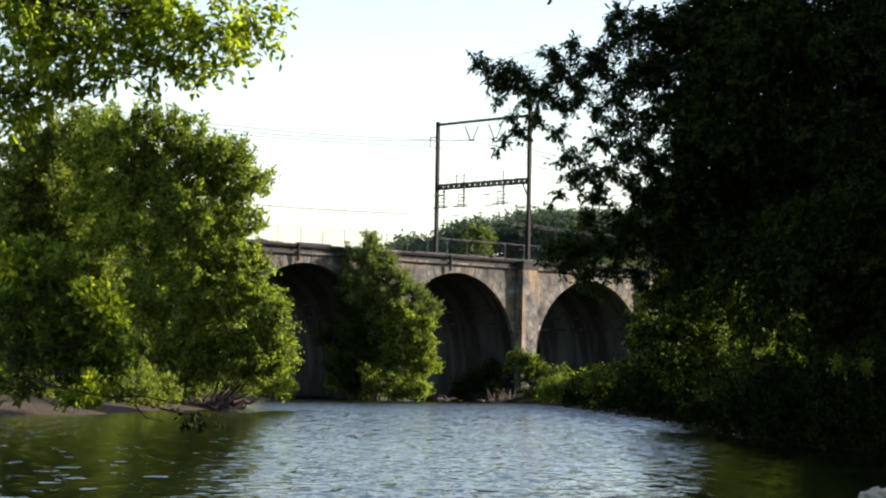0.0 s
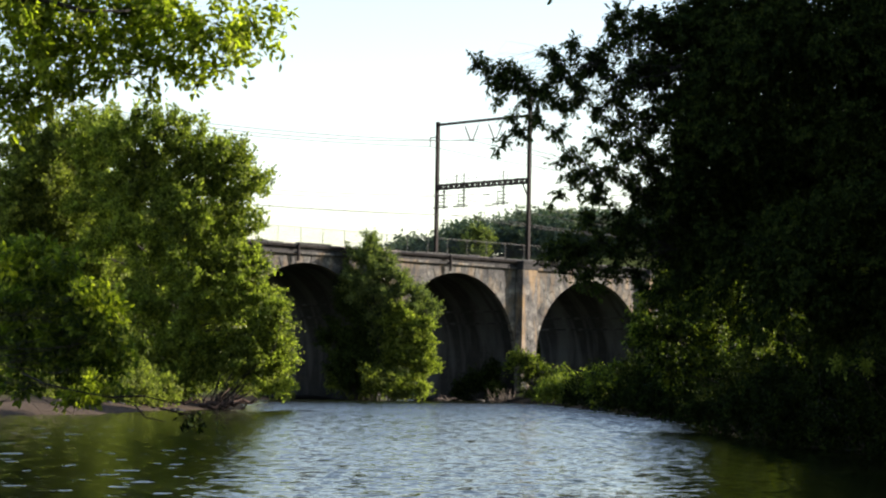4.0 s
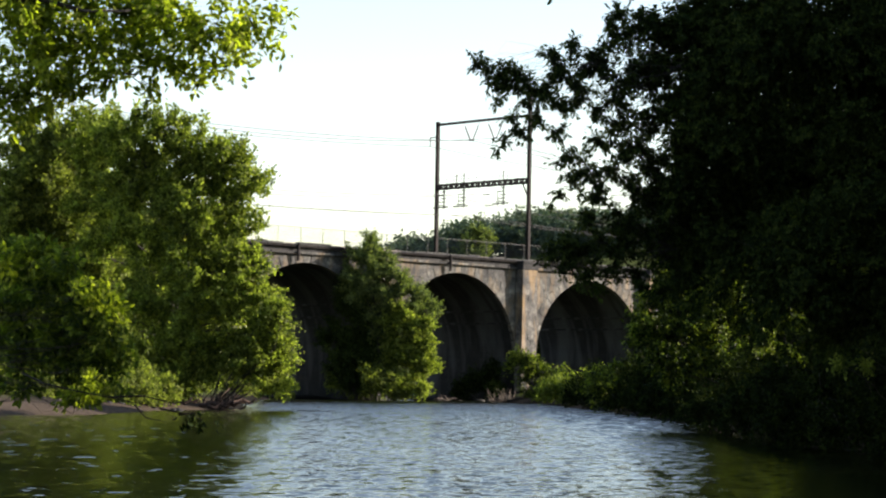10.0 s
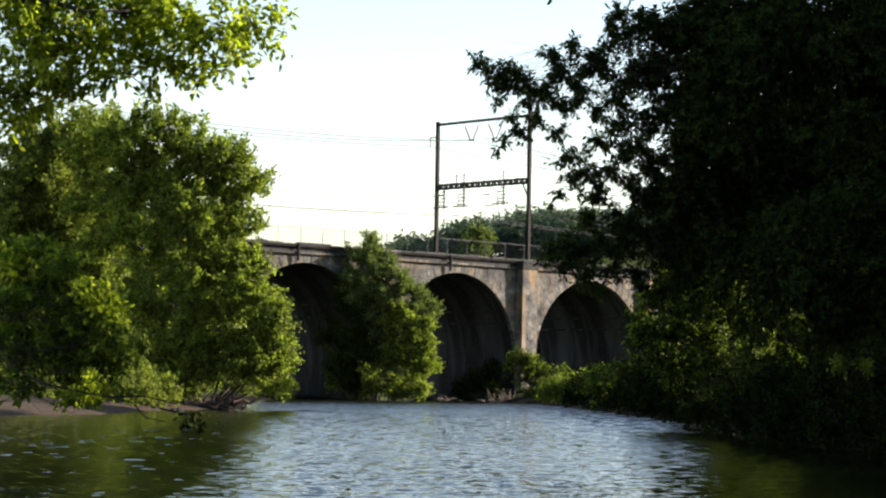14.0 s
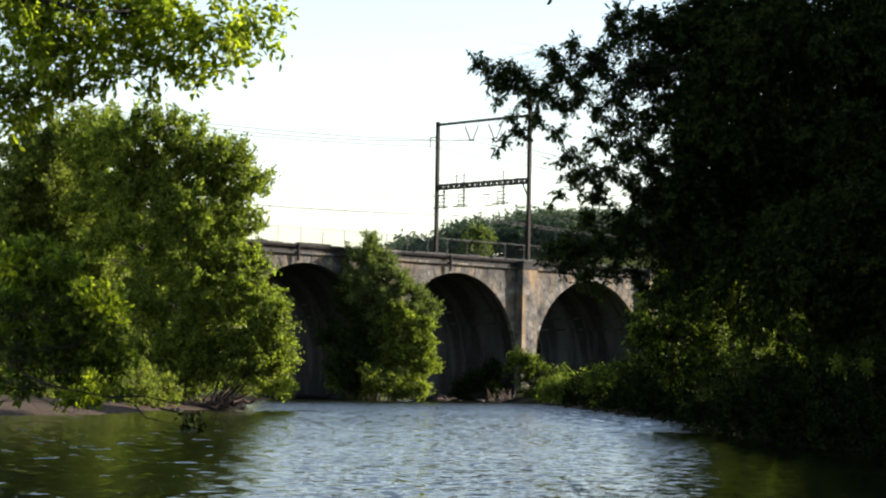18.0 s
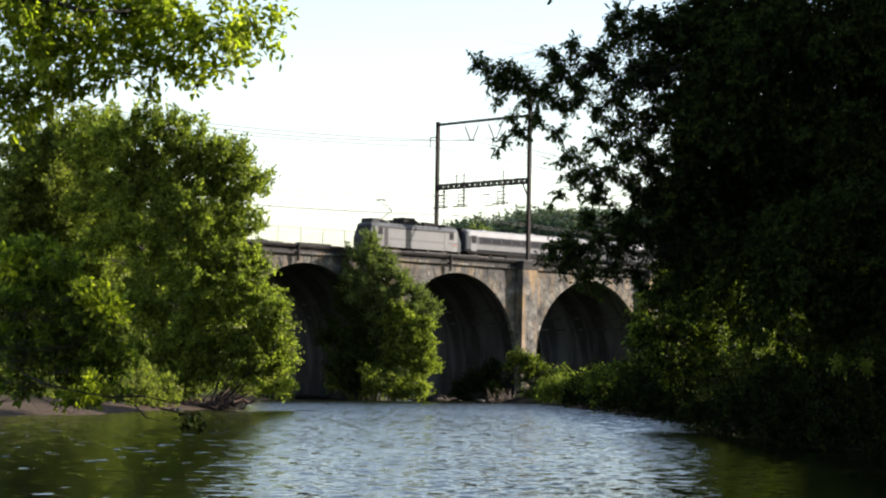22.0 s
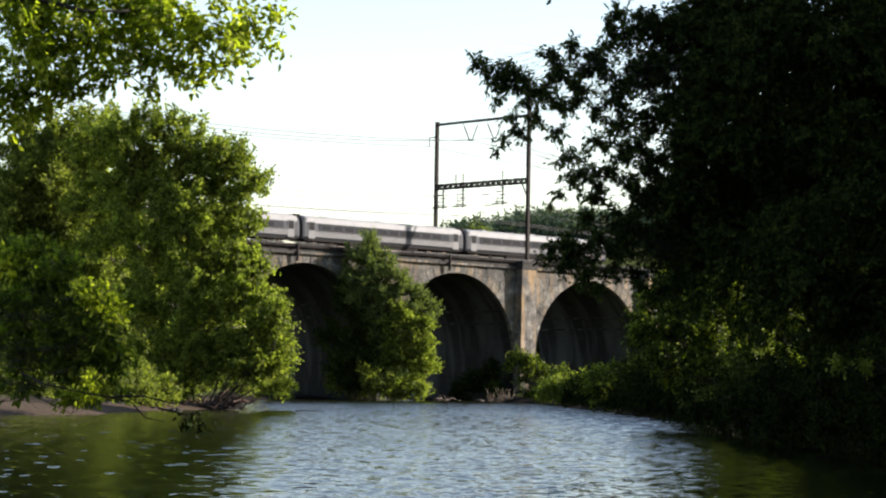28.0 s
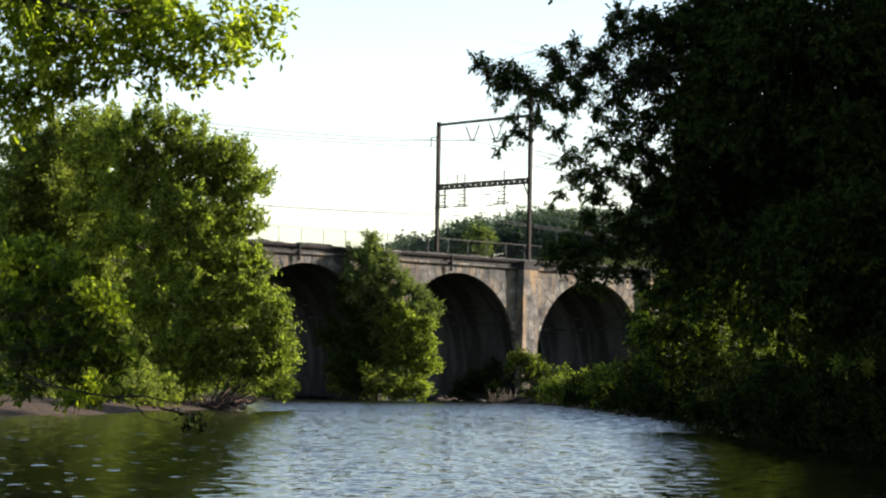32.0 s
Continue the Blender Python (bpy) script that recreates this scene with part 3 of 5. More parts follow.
water = tagged(new("water", grid_mesh("water", np.linspace(-110, 110, 16), np.linspace(-10, 440, 40), lambda x, y: x * 0 - 0.0, WATER)),
               "rippled grey-blue river water reflecting the pale sky", "river", kind="structure")

# ---------------------------------------------------------------- viaduct, in its own axes: x along it, y across it (away from the near bank), z up
TURN = 44.0
BRIDGE = pose(1.87, 253.82, 0, 0, 0, TURN)
PITCH_ARCH, ARCH_0 = 22.85, -0.15
HALF, SPRING, RISE = 9.72, 5.1, 9.68
PIER_SHIFT = -0.62
DEPTH, DECK, BASE = 17.4, 16.3, -2.5
FIRST, LAST = -5, 4

viaduct = tagged(new("viaduct"), "weathered stone railway viaduct with round arches over the river", "viaduct", kind="structure")
viaduct.matrix_basis = BRIDGE


def intrados(k, n, grow=0.0):
    a = math.pi * k / n
    return -(HALF + grow) * math.cos(a), SPRING + (RISE + grow) * math.sin(a)


def bay_mesh():
    """One arch with half a pier at either side: faces, barrel, jambs and deck."""
    n, edge = 28, PITCH_ARCH / 2
    line = [(-HALF, BASE), *[intrados(k, n) for k in range(n + 1)], (HALF, BASE)]
    verts, faces = [], []
    for w in (0.0, DEPTH):
        verts += [(x, w, z) for x, z in line] + [(x, w, DECK) for x, z in line] + [(-edge, w, BASE), (-edge, w, DECK), (edge, w, BASE), (edge, w, DECK)]
    m = len(line)
    half = 2 * m + 4
    for side, o in ((0, 0), (1, half)):
        loops = [(o + i, o + i + 1, o + m + i + 1, o + m + i) for i in range(1, m - 2)]
        loops += [(o + 2 * m, o, o + 1, o + m + 1, o + 2 * m + 1), (o + m - 1, o + 2 * m + 2, o + 2 * m + 3, o + m + m - 2, o + m - 2)]
        faces += [tuple(reversed(f)) for f in loops] if side else loops
    faces += [(i + 1, i, half + i, half + i + 1) for i in range(m - 1)]
    faces.append((2 * m + 1, m + 1, half + m + 1, half + 2 * m + 1))
    faces.append((m + 1, m + m - 2, half + m + m - 2, half + m + 1))
    faces.append((m + m - 2, 2 * m + 3, half + 2 * m + 3, half + m + m - 2))
    me = mesh_of("arch_bay", verts, faces, STONE)
    me.materials.append(STONE_SOOT_SHADE)
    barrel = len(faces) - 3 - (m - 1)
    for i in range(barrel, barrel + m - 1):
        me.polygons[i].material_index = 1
    return me


BAY = bay_mesh()


def block_mesh(name, x0, x1, y0, y1, z0, z1, mat, bevel=0.03):
    bm = boxed(x0, x1, y0, y1, z0, z1, bevel=bevel)
    me = bpy.data.meshes.new(name)
    bm.to_mesh(me)
    bm.free()
    me.materials.append(mat)
    return me


PILASTER = block_mesh("pilaster", -1.22, 1.22, -1.17, 0.0, BASE, 15.55, STONE_RUST)
PLINTH = block_mesh("plinth", -1.45, 1.45, -1.5, 0.0, BASE, 1.2, STONE_SOOT_SHADE, 0.05)
COURSE_A = block_mesh("pilaster_stone", -1.25, 0.155, -1.2, -0.05, 0.0, 0.751, STONE_RUST, 0.014)
COURSE_B = block_mesh("pilaster_stone", 0.165, 1.25, -1.2, -0.05, 0.0, 0.751, STONE_RUST, 0.014)
COURSE_C = block_mesh("pilaster_stone", -1.25, -0.295, -1.2, -0.05, 0.0, 0.751, STONE_RUST, 0.014)
COURSE_D = block_mesh("pilaster_stone", -0.285, 1.25, -1.2, -0.05, 0.0, 0.751, STONE_RUST, 0.014)
CORNICE = block_mesh("frieze", -PITCH_ARCH / 2, PITCH_ARCH / 2, -0.1, 0.0, 15.87, 16.29, STONE_CORNICE)
CAP = block_mesh("pilaster_cap", -1.3, 1.3, -1.3, -0.02, 15.57, 16.27, STONE_CORNICE)
CAP_TOP = block_mesh("pilaster_coping", -1.36, 1.36, -1.38, -0.38, 16.27, 16.62, STONE_CORNICE)
LEDGE = block_mesh("string_course", -0.14, 0.0, 0.3, DEPTH - 0.3, -0.12, 0.12, STONE_SOOT_SHADE)


def downspout_mesh():
    v, f = tube_data([(0, -0.55, 16.7), (0, -0.55, 15.6), (0, -0.5, 14.85)], [0.16] * 3, 8)
    return mesh_of("downspout", v, f, STEEL_DARK)


DOWNSPOUT = downspout_mesh()
PIER = PITCH_ARCH / 2 + PIER_SHIFT
rng_wall = random.Random(4)
for i in range(FIRST, LAST + 1):
    c = ARCH_0 + PITCH_ARCH * i
    for me, dx in ((BAY, 0), (PILASTER, PIER), (PLINTH, PIER), (CORNICE, 0), (CAP, PIER), (CAP_TOP, PIER), (DOWNSPOUT, -1.7)):
        part(me.name.split(".")[0], me, None, viaduct).location = (c + dx, 0, 0)
    for k in range(19):
        for me in ((COURSE_A, COURSE_B) if k % 2 else (COURSE_C, COURSE_D)):
            part("pilaster_stone", me, None, viaduct).location = (c + PIER + rng_wall.uniform(-0.03, 0.03), rng_wall.uniform(-0.04, 0.05), 1.22 + 0.755 * k)
    for z in (10.6, 9.2):
        half = HALF * math.sqrt(max(0.0, 1 - (max(0, z - SPRING) / RISE) ** 2))
        part("string_course", LEDGE, None, viaduct).location = (c + half + 0.03, 0, z)

# parapet stones, each a little out of line and conduits along them
x = ARCH_0 + PITCH_ARCH * (FIRST - 0.5)
while x < ARCH_0 + PITCH_ARCH * (LAST + 0.5):
    ln = rng_wall.uniform(1.3, 2.3)
    j, k = rng_wall.uniform(-0.06, 0.05), rng_wall.uniform(-0.1, 0.06)
    part("cornice_stone", block_mesh("cornice_stone", x + 0.4, x + ln + 0.37, -0.42 + k * 0.5, 0.0, 15.62 + j * 0.5, 15.91, STONE_RING if rng_wall.random() < 0.48 else STONE_CORNICE, 0.04), None, viaduct)
    part("parapet_stone", block_mesh("parapet_stone", x, x + ln - 0.03, -0.28 + j, 0.3, 16.29, 16.72 + k, STONE_CORNICE, 0.04), None, viaduct)
    if rng_wall.random() < 0.72:
        part("coping_stone", block_mesh("coping_stone", x + 0.03, x + ln - 0.06, -0.38 + j, 0.36, 16.72 + k, 16.86 + k, COPING, 0.03), None, viaduct)
    x += ln
for z, r in ((16.45, 0.06), (16.66, 0.045)):
    v, f = tube_data([(-90, -0.44, z), (-40, -0.46, z - 0.04), (0, -0.43, z + 0.02), (60, -0.46, z)], [r] * 4, 6)
    part("conduit", mesh_of("conduit", v, f, GALVANISED if r < 0.05 else STEEL_DARK), None, viaduct)

# ring stones of the middle arches
RING = 29
VOUSSOIRS = []
for k in range(RING):
    a0, a1 = math.pi * (k + 0.05) / RING, math.pi * (k + 0.95) / RING
    tall_one = 1.12 if k % 2 else 1.0
    if k == RING // 2:
        tall_one = 1.5
    pts = []
    for y in (-0.05 if k % 2 else -0.035, 0.5):
        for g, a in ((-0.03, a0), (-0.03, a1), (tall_one, a1), (tall_one, a0)):
            pts.append((-(HALF + g) * math.cos(a), y, SPRING + (RISE + g) * math.sin(a)))
    VOUSSOIRS.append(mesh_of("voussoir", pts, [(0, 1, 2, 3), (7, 6, 5, 4), (0, 4, 5, 1), (1, 5, 6, 2), (2, 6, 7, 3), (3, 7, 4, 0)], STONE_RING))
for i in range(-2, 3):
    for me in VOUSSOIRS:
        part("voussoir", me, None, viaduct).location = (ARCH_0 + PITCH_ARCH * i, 0, 0)

# the deck: ballast and four tracks, which run on over banks beyond the viaduct
deck = tagged(new("ballast_bed"), "grey railway ballast on the viaduct deck", "ballast", kind="structure")
deck.matrix_basis = BRIDGE
part("ballast", boxed(-430, 900, 0.4, DEPTH - 0.4, DECK - 0.2, 16.68, bevel=0.08), BALLAST, deck)
TRACKS = (2.7, 6.6, 10.4, 14.3)
RAIL_TOP = 16.95
for w in TRACKS:
    track = tagged(new("railway_track"), "rusty steel railway track laid on ballast", "railway track", "tracks over the viaduct")
    track.matrix_basis = BRIDGE
    for g in (-0.7175, 0.7175):
        part("rail", boxed(-420, 890, w + g - 0.036, w + g + 0.036, RAIL_TOP - 0.17, RAIL_TOP, bevel=0.01), RAIL, track)
    bm = bmesh.new()
    for k in range(120):
        box(bm, -72 + k * 1.2, -71.75 + k * 1.2, w - 1.3, w + 1.3, 16.66, 16.79)
    tagged(part("sleepers", bm, STEEL_RUST, track), kind="stuff")

for side, (a, b) in enumerate(((-440, ARCH_0 + PITCH_ARCH * (FIRST - 0.5)), (ARCH_0 + PITCH_ARCH * (LAST + 0.5), 910))):
    bank = new("embankment", mesh_of("embankment", [(x, w, z) for x in (a, b) for w, z in ((-26, -3), (0.1, 16.2), (DEPTH - 0.1, 16.2), (DEPTH + 26, -3))],
                                     [(0, 1, 5, 4), (1, 2, 6, 5), (2, 3, 7, 6), (0, 3, 2, 1), (4, 5, 6, 7), (0, 4, 7, 3)], GROUND))
    bank.matrix_basis = BRIDGE
    tagged(bank, "grassy railway embankment at the end of the viaduct", "embankment", kind="structure")

# ---------------------------------------------------------------- catenary gantry, fence, wires
GX, NEAR_W, FAR_W = 12.3, 0.8, 16.7


def lattice(bm, x, w0, w1, z0, z1, step, t):
    """A flat lattice girder across the tracks."""
    box(bm, x - 0.15, x + 0.15, w0, w1, z0, z0 + t)
    box(bm, x - 0.15, x + 0.15, w0, w1, z1 - t, z1)
    n = int((w1 - w0) / step)
    for k in range(n):
        a, b = w0 + (w1 - w0) * k / n, w0 + (w1 - w0) * (k + 1) / n
        box(bm, x - 0.1, x + 0.1, a, a + t * 0.8, z0, z1)
        p, q = ((a, z0), (b, z1)) if k % 2 else ((a, z1), (b, z0))
        ln = math.hypot(q[0] - p[0], q[1] - p[1])
        r = bmesh.ops.create_cube(bm, size=1.0, matrix=Matrix.Translation((x, (p[0] + q[0]) / 2, (p[1] + q[1]) / 2))
                                  @ Matrix.Rotation(math.atan2(q[1] - p[1], q[0] - p[0]), 4, "X") @ Matrix.Diagonal((0.12, ln, t * 0.7, 1)))
    return bm


gantry = tagged(new("catenary_gantry"), "tall dark steel catenary gantry spanning the railway tracks", "gantry")
gantry.matrix_basis = BRIDGE


def mast_bm(w, top):
    """An H-section column on a base plate."""
    bm = boxed(GX - 0.19, GX + 0.19, w - 0.2, w - 0.15, 16.2, top)
    box(bm, GX - 0.19, GX + 0.19, w + 0.15, w + 0.2, 16.2, top)
    box(bm, GX - 0.05, GX + 0.05, w - 0.15, w + 0.15, 16.2, top)
    box(bm, GX - 0.45, GX + 0.45, w - 0.45, w + 0.45, 16.2, 16.75, bevel=0.03)
    return bm


part("mast", mast_bm(NEAR_W, 37.15), STEEL_DARK, gantry)
part("mast", mast_bm(FAR_W, 34.65), STEEL_DARK, gantry)
part("upper_beam", boxed(GX - 0.13, GX + 0.13, NEAR_W, FAR_W, 34.12, 34.42, bevel=0.02), STEEL_DARK, gantry)
part("lower_beam", lattice(bmesh.new(), GX, NEAR_W, FAR_W, 26.05, 26.77, 0.9, 0.25), STEEL_DARK, gantry)
bm = bmesh.new()
for z in (27.25, 27.67):
    box(bm, GX - 0.014, GX + 0.014, NEAR_W + 1, FAR_W - 0.4, z - 0.014, z + 0.014)
for k in range(12):
    w = NEAR_W + 1 + k * (FAR_W - 1.4 - NEAR_W) / 11
    box(bm, GX - 0.014, GX + 0.014, w - 0.014, w + 0.014, 26.75, 27.69)
part("handrail", bm, GALVANISED, gantry)


def insulator(points, r=0.09):
    """A string of insulator discs along a line."""
    a, b = Vector(points[0]), Vector(points[1])
    n = 14
    pts, radii = [], []
    for k in range(n + 1):
        for d, rr in ((0.0, r), (0.45, r), (0.5, r * 0.4), (0.95, r * 0.4)):
            t = min(1.0, (k + d) / (n + 1))
            pts.append(a + (b - a) * t)
            radii.append(rr)
    return tubes("insulator_string", [(pts, radii)], CERAMIC, 8, False)


for w in (10.7, 6.6, 2.6):
    for s in (-1, 1):
        top, mid, low = Vector((GX, w + s * 1.45, 34.25)), Vector((GX, w + s * 1.16, 33.70)), Vector((GX, w + s * 0.25, 32.00))
        part("insulator_string", insulator([mid, low], 0.1), None, gantry)
        part("hanger_rod", tubes("hanger_rod", [([top, mid], [0.02, 0.02])], STEEL_DARK, 5), None, gantry)
    part("yoke", boxed(GX - 0.05, GX + 0.05, w - 0.35, w + 0.35, 31.85, 32.00), STEEL_DARK, gantry)


def hanger_bm(w):
    """A drop frame under the lower beam with struts, rungs and a steady arm."""
    bm = boxed(GX - 0.06, GX + 0.06, w - 0.06, w + 0.06, 23.65, 26.65)
    box(bm, GX - 0.05, GX + 0.05, w - 0.75, w + 1.9, 23.8, 23.95)
    box(bm, GX - 0.03, GX + 0.03, w + 0.95, w + 1.0, 23.65, 25.25)
    for k, (d0, d1) in enumerate(((-0.35, 1.3), (-0.25, 0.9), (-0.4, 0.5), (-0.15, 1.1), (-0.3, 0.4))):
        box(bm, GX - 0.05, GX + 0.05, w + d0, w + d1, 24.05 + 0.42 * k, 24.16 + 0.42 * k)
    return bm


for w in (5.05, 11.9, 15.4):
    part("hanger", hanger_bm(w), STEEL_DARK, gantry)
for w in (5.1, 11.9, 13.2):
    part("post_insulator", insulator([(GX, w, 26.77), (GX, w, 27.95)], 0.1), None, gantry)
for w, z in ((7.7, 23.65), (8.0, 25.05)):
    part("steady_arm", boxed(GX - 0.03, GX + 0.03, w - 0.6, w + 0.6, z, z + 0.1), STEEL_DARK, gantry)
bm = boxed(GX - 0.05, GX + 0.05, FAR_W, FAR_W + 1.4, 32.70, 32.80)
box(bm, GX - 0.04, GX + 0.04, FAR_W + 1.3, FAR_W + 1.4, 31.65, 32.75)
part("bracket", bm, STEEL_DARK, gantry)
bm = boxed(GX - 0.05, GX + 0.05, NEAR_W - 2.2, NEAR_W, 33.05, 33.17)
box(bm, GX - 0.04, GX + 0.04, NEAR_W - 2.2, NEAR_W - 2.1, 32.15, 33.15)
part("bracket", bm, STEEL_DARK, gantry)
v, f = tube_data([(GX, NEAR_W + 0.15, 24.45), (GX, NEAR_W + 1.1, 26.25)], [0.09, 0.09], 6)
part("knee_brace", mesh_of("knee_brace", v, f, STEEL_DARK), None, gantry)


def wire(w, z_here, z_sag, r, label, span=84.0):
    """A wire along the tracks, sagging between supports one span apart."""
    pts = []
    for k in range(-30, 25):
        ph = (k % 18) / 18
        pts.append((GX + k * span / 18, w, z_here - z_sag * 4 * ph * (1 - ph)))
    ob = new("overhead_wire", tubes("overhead_wire", [(pts, [r] * len(pts))], WIRE, 5))
    ob.matrix_basis = BRIDGE
    return tagged(ob, label, "wire", "wires over the viaduct")


for w, z in ((10.4, 22.6), (14.3, 22.85)):
    wire(w, z, 1.0, 0.03, "thin contact wire above a railway track")
for w, sag in ((10.4, 1.9), (14.3, 2.1)):
    wire(w, 25.25, sag, 0.03, "thin sagging messenger wire above a railway track")
for w, z, sag in ((10.7, 31.9, 1.75), (6.6, 31.9, 2.8), (FAR_W + 1.35, 31.65, 1.4)):
    wire(w, z, sag, 0.036, "thin sagging power line high above the tracks")

fence = tagged(new("railway_fence"), "grey wire mesh fence along the far side of the deck", "fence")
fence.matrix_basis = BRIDGE
POST = block_mesh("post", -0.028, 0.028, -0.028, 0.028, 16.6, 20.15, GALVANISED, 0.008)
FENCE_W = 16.95
for k in range(-14, 17):
    part("post", POST, None, fence).location = (-13.05 + 3.45 * k, FENCE_W, 0)
x0, x1 = -13.05 - 3.45 * 14, -13.05 + 3.45 * 16
for z in (20.12,):
    part("fence_rail", boxed(x0, x1, FENCE_W - 0.025, FENCE_W + 0.025, z - 0.025, z + 0.025), GALVANISED, fence)
vs = []
for sx in (-1, 1):
    for k in range(int((x1 - x0) / 0.15)):
        a = x0 + 0.15 * k
        p0, p1 = Vector((a, FENCE_W + 0.03, 16.8)), Vector((a + sx * 1.8, FENCE_W + 0.03, 20.1))
        vs.append(([p0, p1], [0.007, 0.007]))
part("wire_mesh", tubes("wire_mesh", vs, GALVANISED, 3, False), None, fence)

# ---------------------------------------------------------------- train; each vehicle's own x runs back from its front end, z = 0 at the rail
def profile_body(name, outline, x0, x1, mat, ends=0.0):
    """A body of one cross-section (y, z), with slightly drawn-in ends."""
    n = len(outline)
    stations = [(x0, 1 - ends), (x0 + 0.25, 1), (x1 - 0.25, 1), (x1, 1 - ends)]
    verts = [(x, y * k, 0.9 + (z - 0.9) * k) for x, k in stations for y, z in outline]
    faces = [(s * n + i, s * n + (i + 1) % n, (s + 1) * n + (i + 1) % n, (s + 1) * n + i) for s in range(3) for i in range(n)]
    faces += [tuple(range(n - 1, -1, -1)), tuple(range(3 * n, 4 * n))]
    return mesh_of(name, verts, faces, mat)


def rounded(half, floor, belly, shoulder, roof, steps=7):
    right_side = [(half * 0.86, floor), (half, belly), (half, belly + 0.6), (half * 0.97, shoulder)]
    arc = [(half * 0.97 * math.cos(a) ** 0.75, shoulder + (roof - shoulder) * math.sin(a)) for a in [math.pi / 2 * k / steps for k in range(1, steps)]]
    side = right_side + arc
    return [(-y, z) for y, z in side] + [(0, roof)] + [(y, z) for y, z in reversed(side)]


def bogie(parent, x, wheelbase, r):
    """A truck with its frame and four wheels."""
    b = part("bogie", boxed(x - wheelbase / 2 - 0.5, x + wheelbase / 2 + 0.5, -1.15, 1.15, r * 0.8, r * 0.8 + 0.35, bevel=0.06), TRAIN_BLACK, parent)
    for dx in (-wheelbase / 2, wheelbase / 2):
        for y in (-0.75, 0.75):
            v, f = tube_data([(x + dx, y - 0.07, r), (x + dx, y + 0.07, r)], [r, r], 20)
            part("wheel", mesh_of("wheel", v, f, RAIL), None, b)


def coach(mid_door=False):
    """A round-sided stainless steel coach, 25.9 m long, with a dark window band."""
    root = tagged(new("train_coach"), "stainless steel railway coach with a dark window band" if not mid_door
                  else "stainless steel railway coach with a doorway at its middle", "train car", "coaches of the train")
    L = 25.9
    part("body", profile_body("body", rounded(1.55, 1.15, 1.42, 2.95, 3.87), 0.2, L - 0.2, TRAIN_STEEL, 0.04), None, root)
    part("roof", profile_body("roof", [(y * 0.985, z + 0.03) for y, z in rounded(1.55, 2.95, 2.98, 3.05, 3.87)], 0.5, L - 0.5, TRAIN_ROOF, 0.06), None, root)
    for side in (-1, 1):
        y0, y1 = sorted((side * 1.535, side * 1.575))
        for a, b in (((2.6, 12.1), (13.8, L - 2.6)) if mid_door else ((2.6, L - 2.6),)):
            band = part("window_band", boxed(a, b, y0, y1, 2.14, 2.94, bevel=0.01), TRAIN_WINDOW, root)
            k = a + 0.5
            while k + 1.3 < b:
                part("window", boxed(k, k + 1.25, *sorted((side * 1.57, side * 1.59)), 2.3, 2.8, bevel=0.015), TRAIN_GLASS, band)
                k += 1.75
        stripe = boxed(1.9, L - 1.9, *sorted((side * 1.54, side * 1.566)), 2.04, 2.12)
        part("stripe", stripe, TRAIN_BLUE, root)
        for x in (1.0, L - 2.0) + ((12.4,) if mid_door else ()):
            door = part("door", boxed(x, x + 1.0, *sorted((side * 1.53, side * 1.572)), 1.2, 3.15, bevel=0.02), TRAIN_BELT, root)
            part("door_window", boxed(x + 0.1, x + 0.9, *sorted((side * 1.565, side * 1.587)), 2.15, 3.05, bevel=0.02), TRAIN_GLASS, door)
        bm = bmesh.new()
        for z in (1.46, 1.6, 1.74, 1.88):
            box(bm, 2.0, L - 2.0, *sorted((side * 1.54, side * 1.564)), z, z + 0.1)
        part("fluting", bm, TRAIN_BELT, root)
        bm = bmesh.new()
        for k in range(5):
            a = 0.25 + 0.22 * k
            box(bm, 0.8, L - 0.8, *sorted((side * (1.5 * math.cos(a) ** 0.75 - 0.02), side * (1.5 * math.cos(a) ** 0.75 + 0.035))), 2.96 + 0.92 * math.sin(a), 3.0 + 0.92 * math.sin(a))
        part("roof_fluting", bm, TRAIN_ROOF, root)
    for x in (-0.0, L - 0.4):
        part("gangway", boxed(x, x + 0.4, -0.8, 0.8, 1.0, 3.97, bevel=0.05), TRAIN_BLACK, root)
    part("underframe", boxed(7.5, 18.4, -1.25, 1.25, 0.6, 1.16, bevel=0.05), TRAIN_BLACK, root)
    part("sill", boxed(0.6, L - 0.6, -1.38, 1.38, 0.95, 1.2, bevel=0.03), TRAIN_BLACK, root)
    for x in (3.9, L - 3.9):
        bogie(root, x, 2.6, 0.46)
    for x in (4.0, 12.6, 21.0):
        part("roof_vent", boxed(x, x + 0.9, -0.35, 0.35, 3.84, 3.98, bevel=0.04), TRAIN_ROOF, root)
    return root


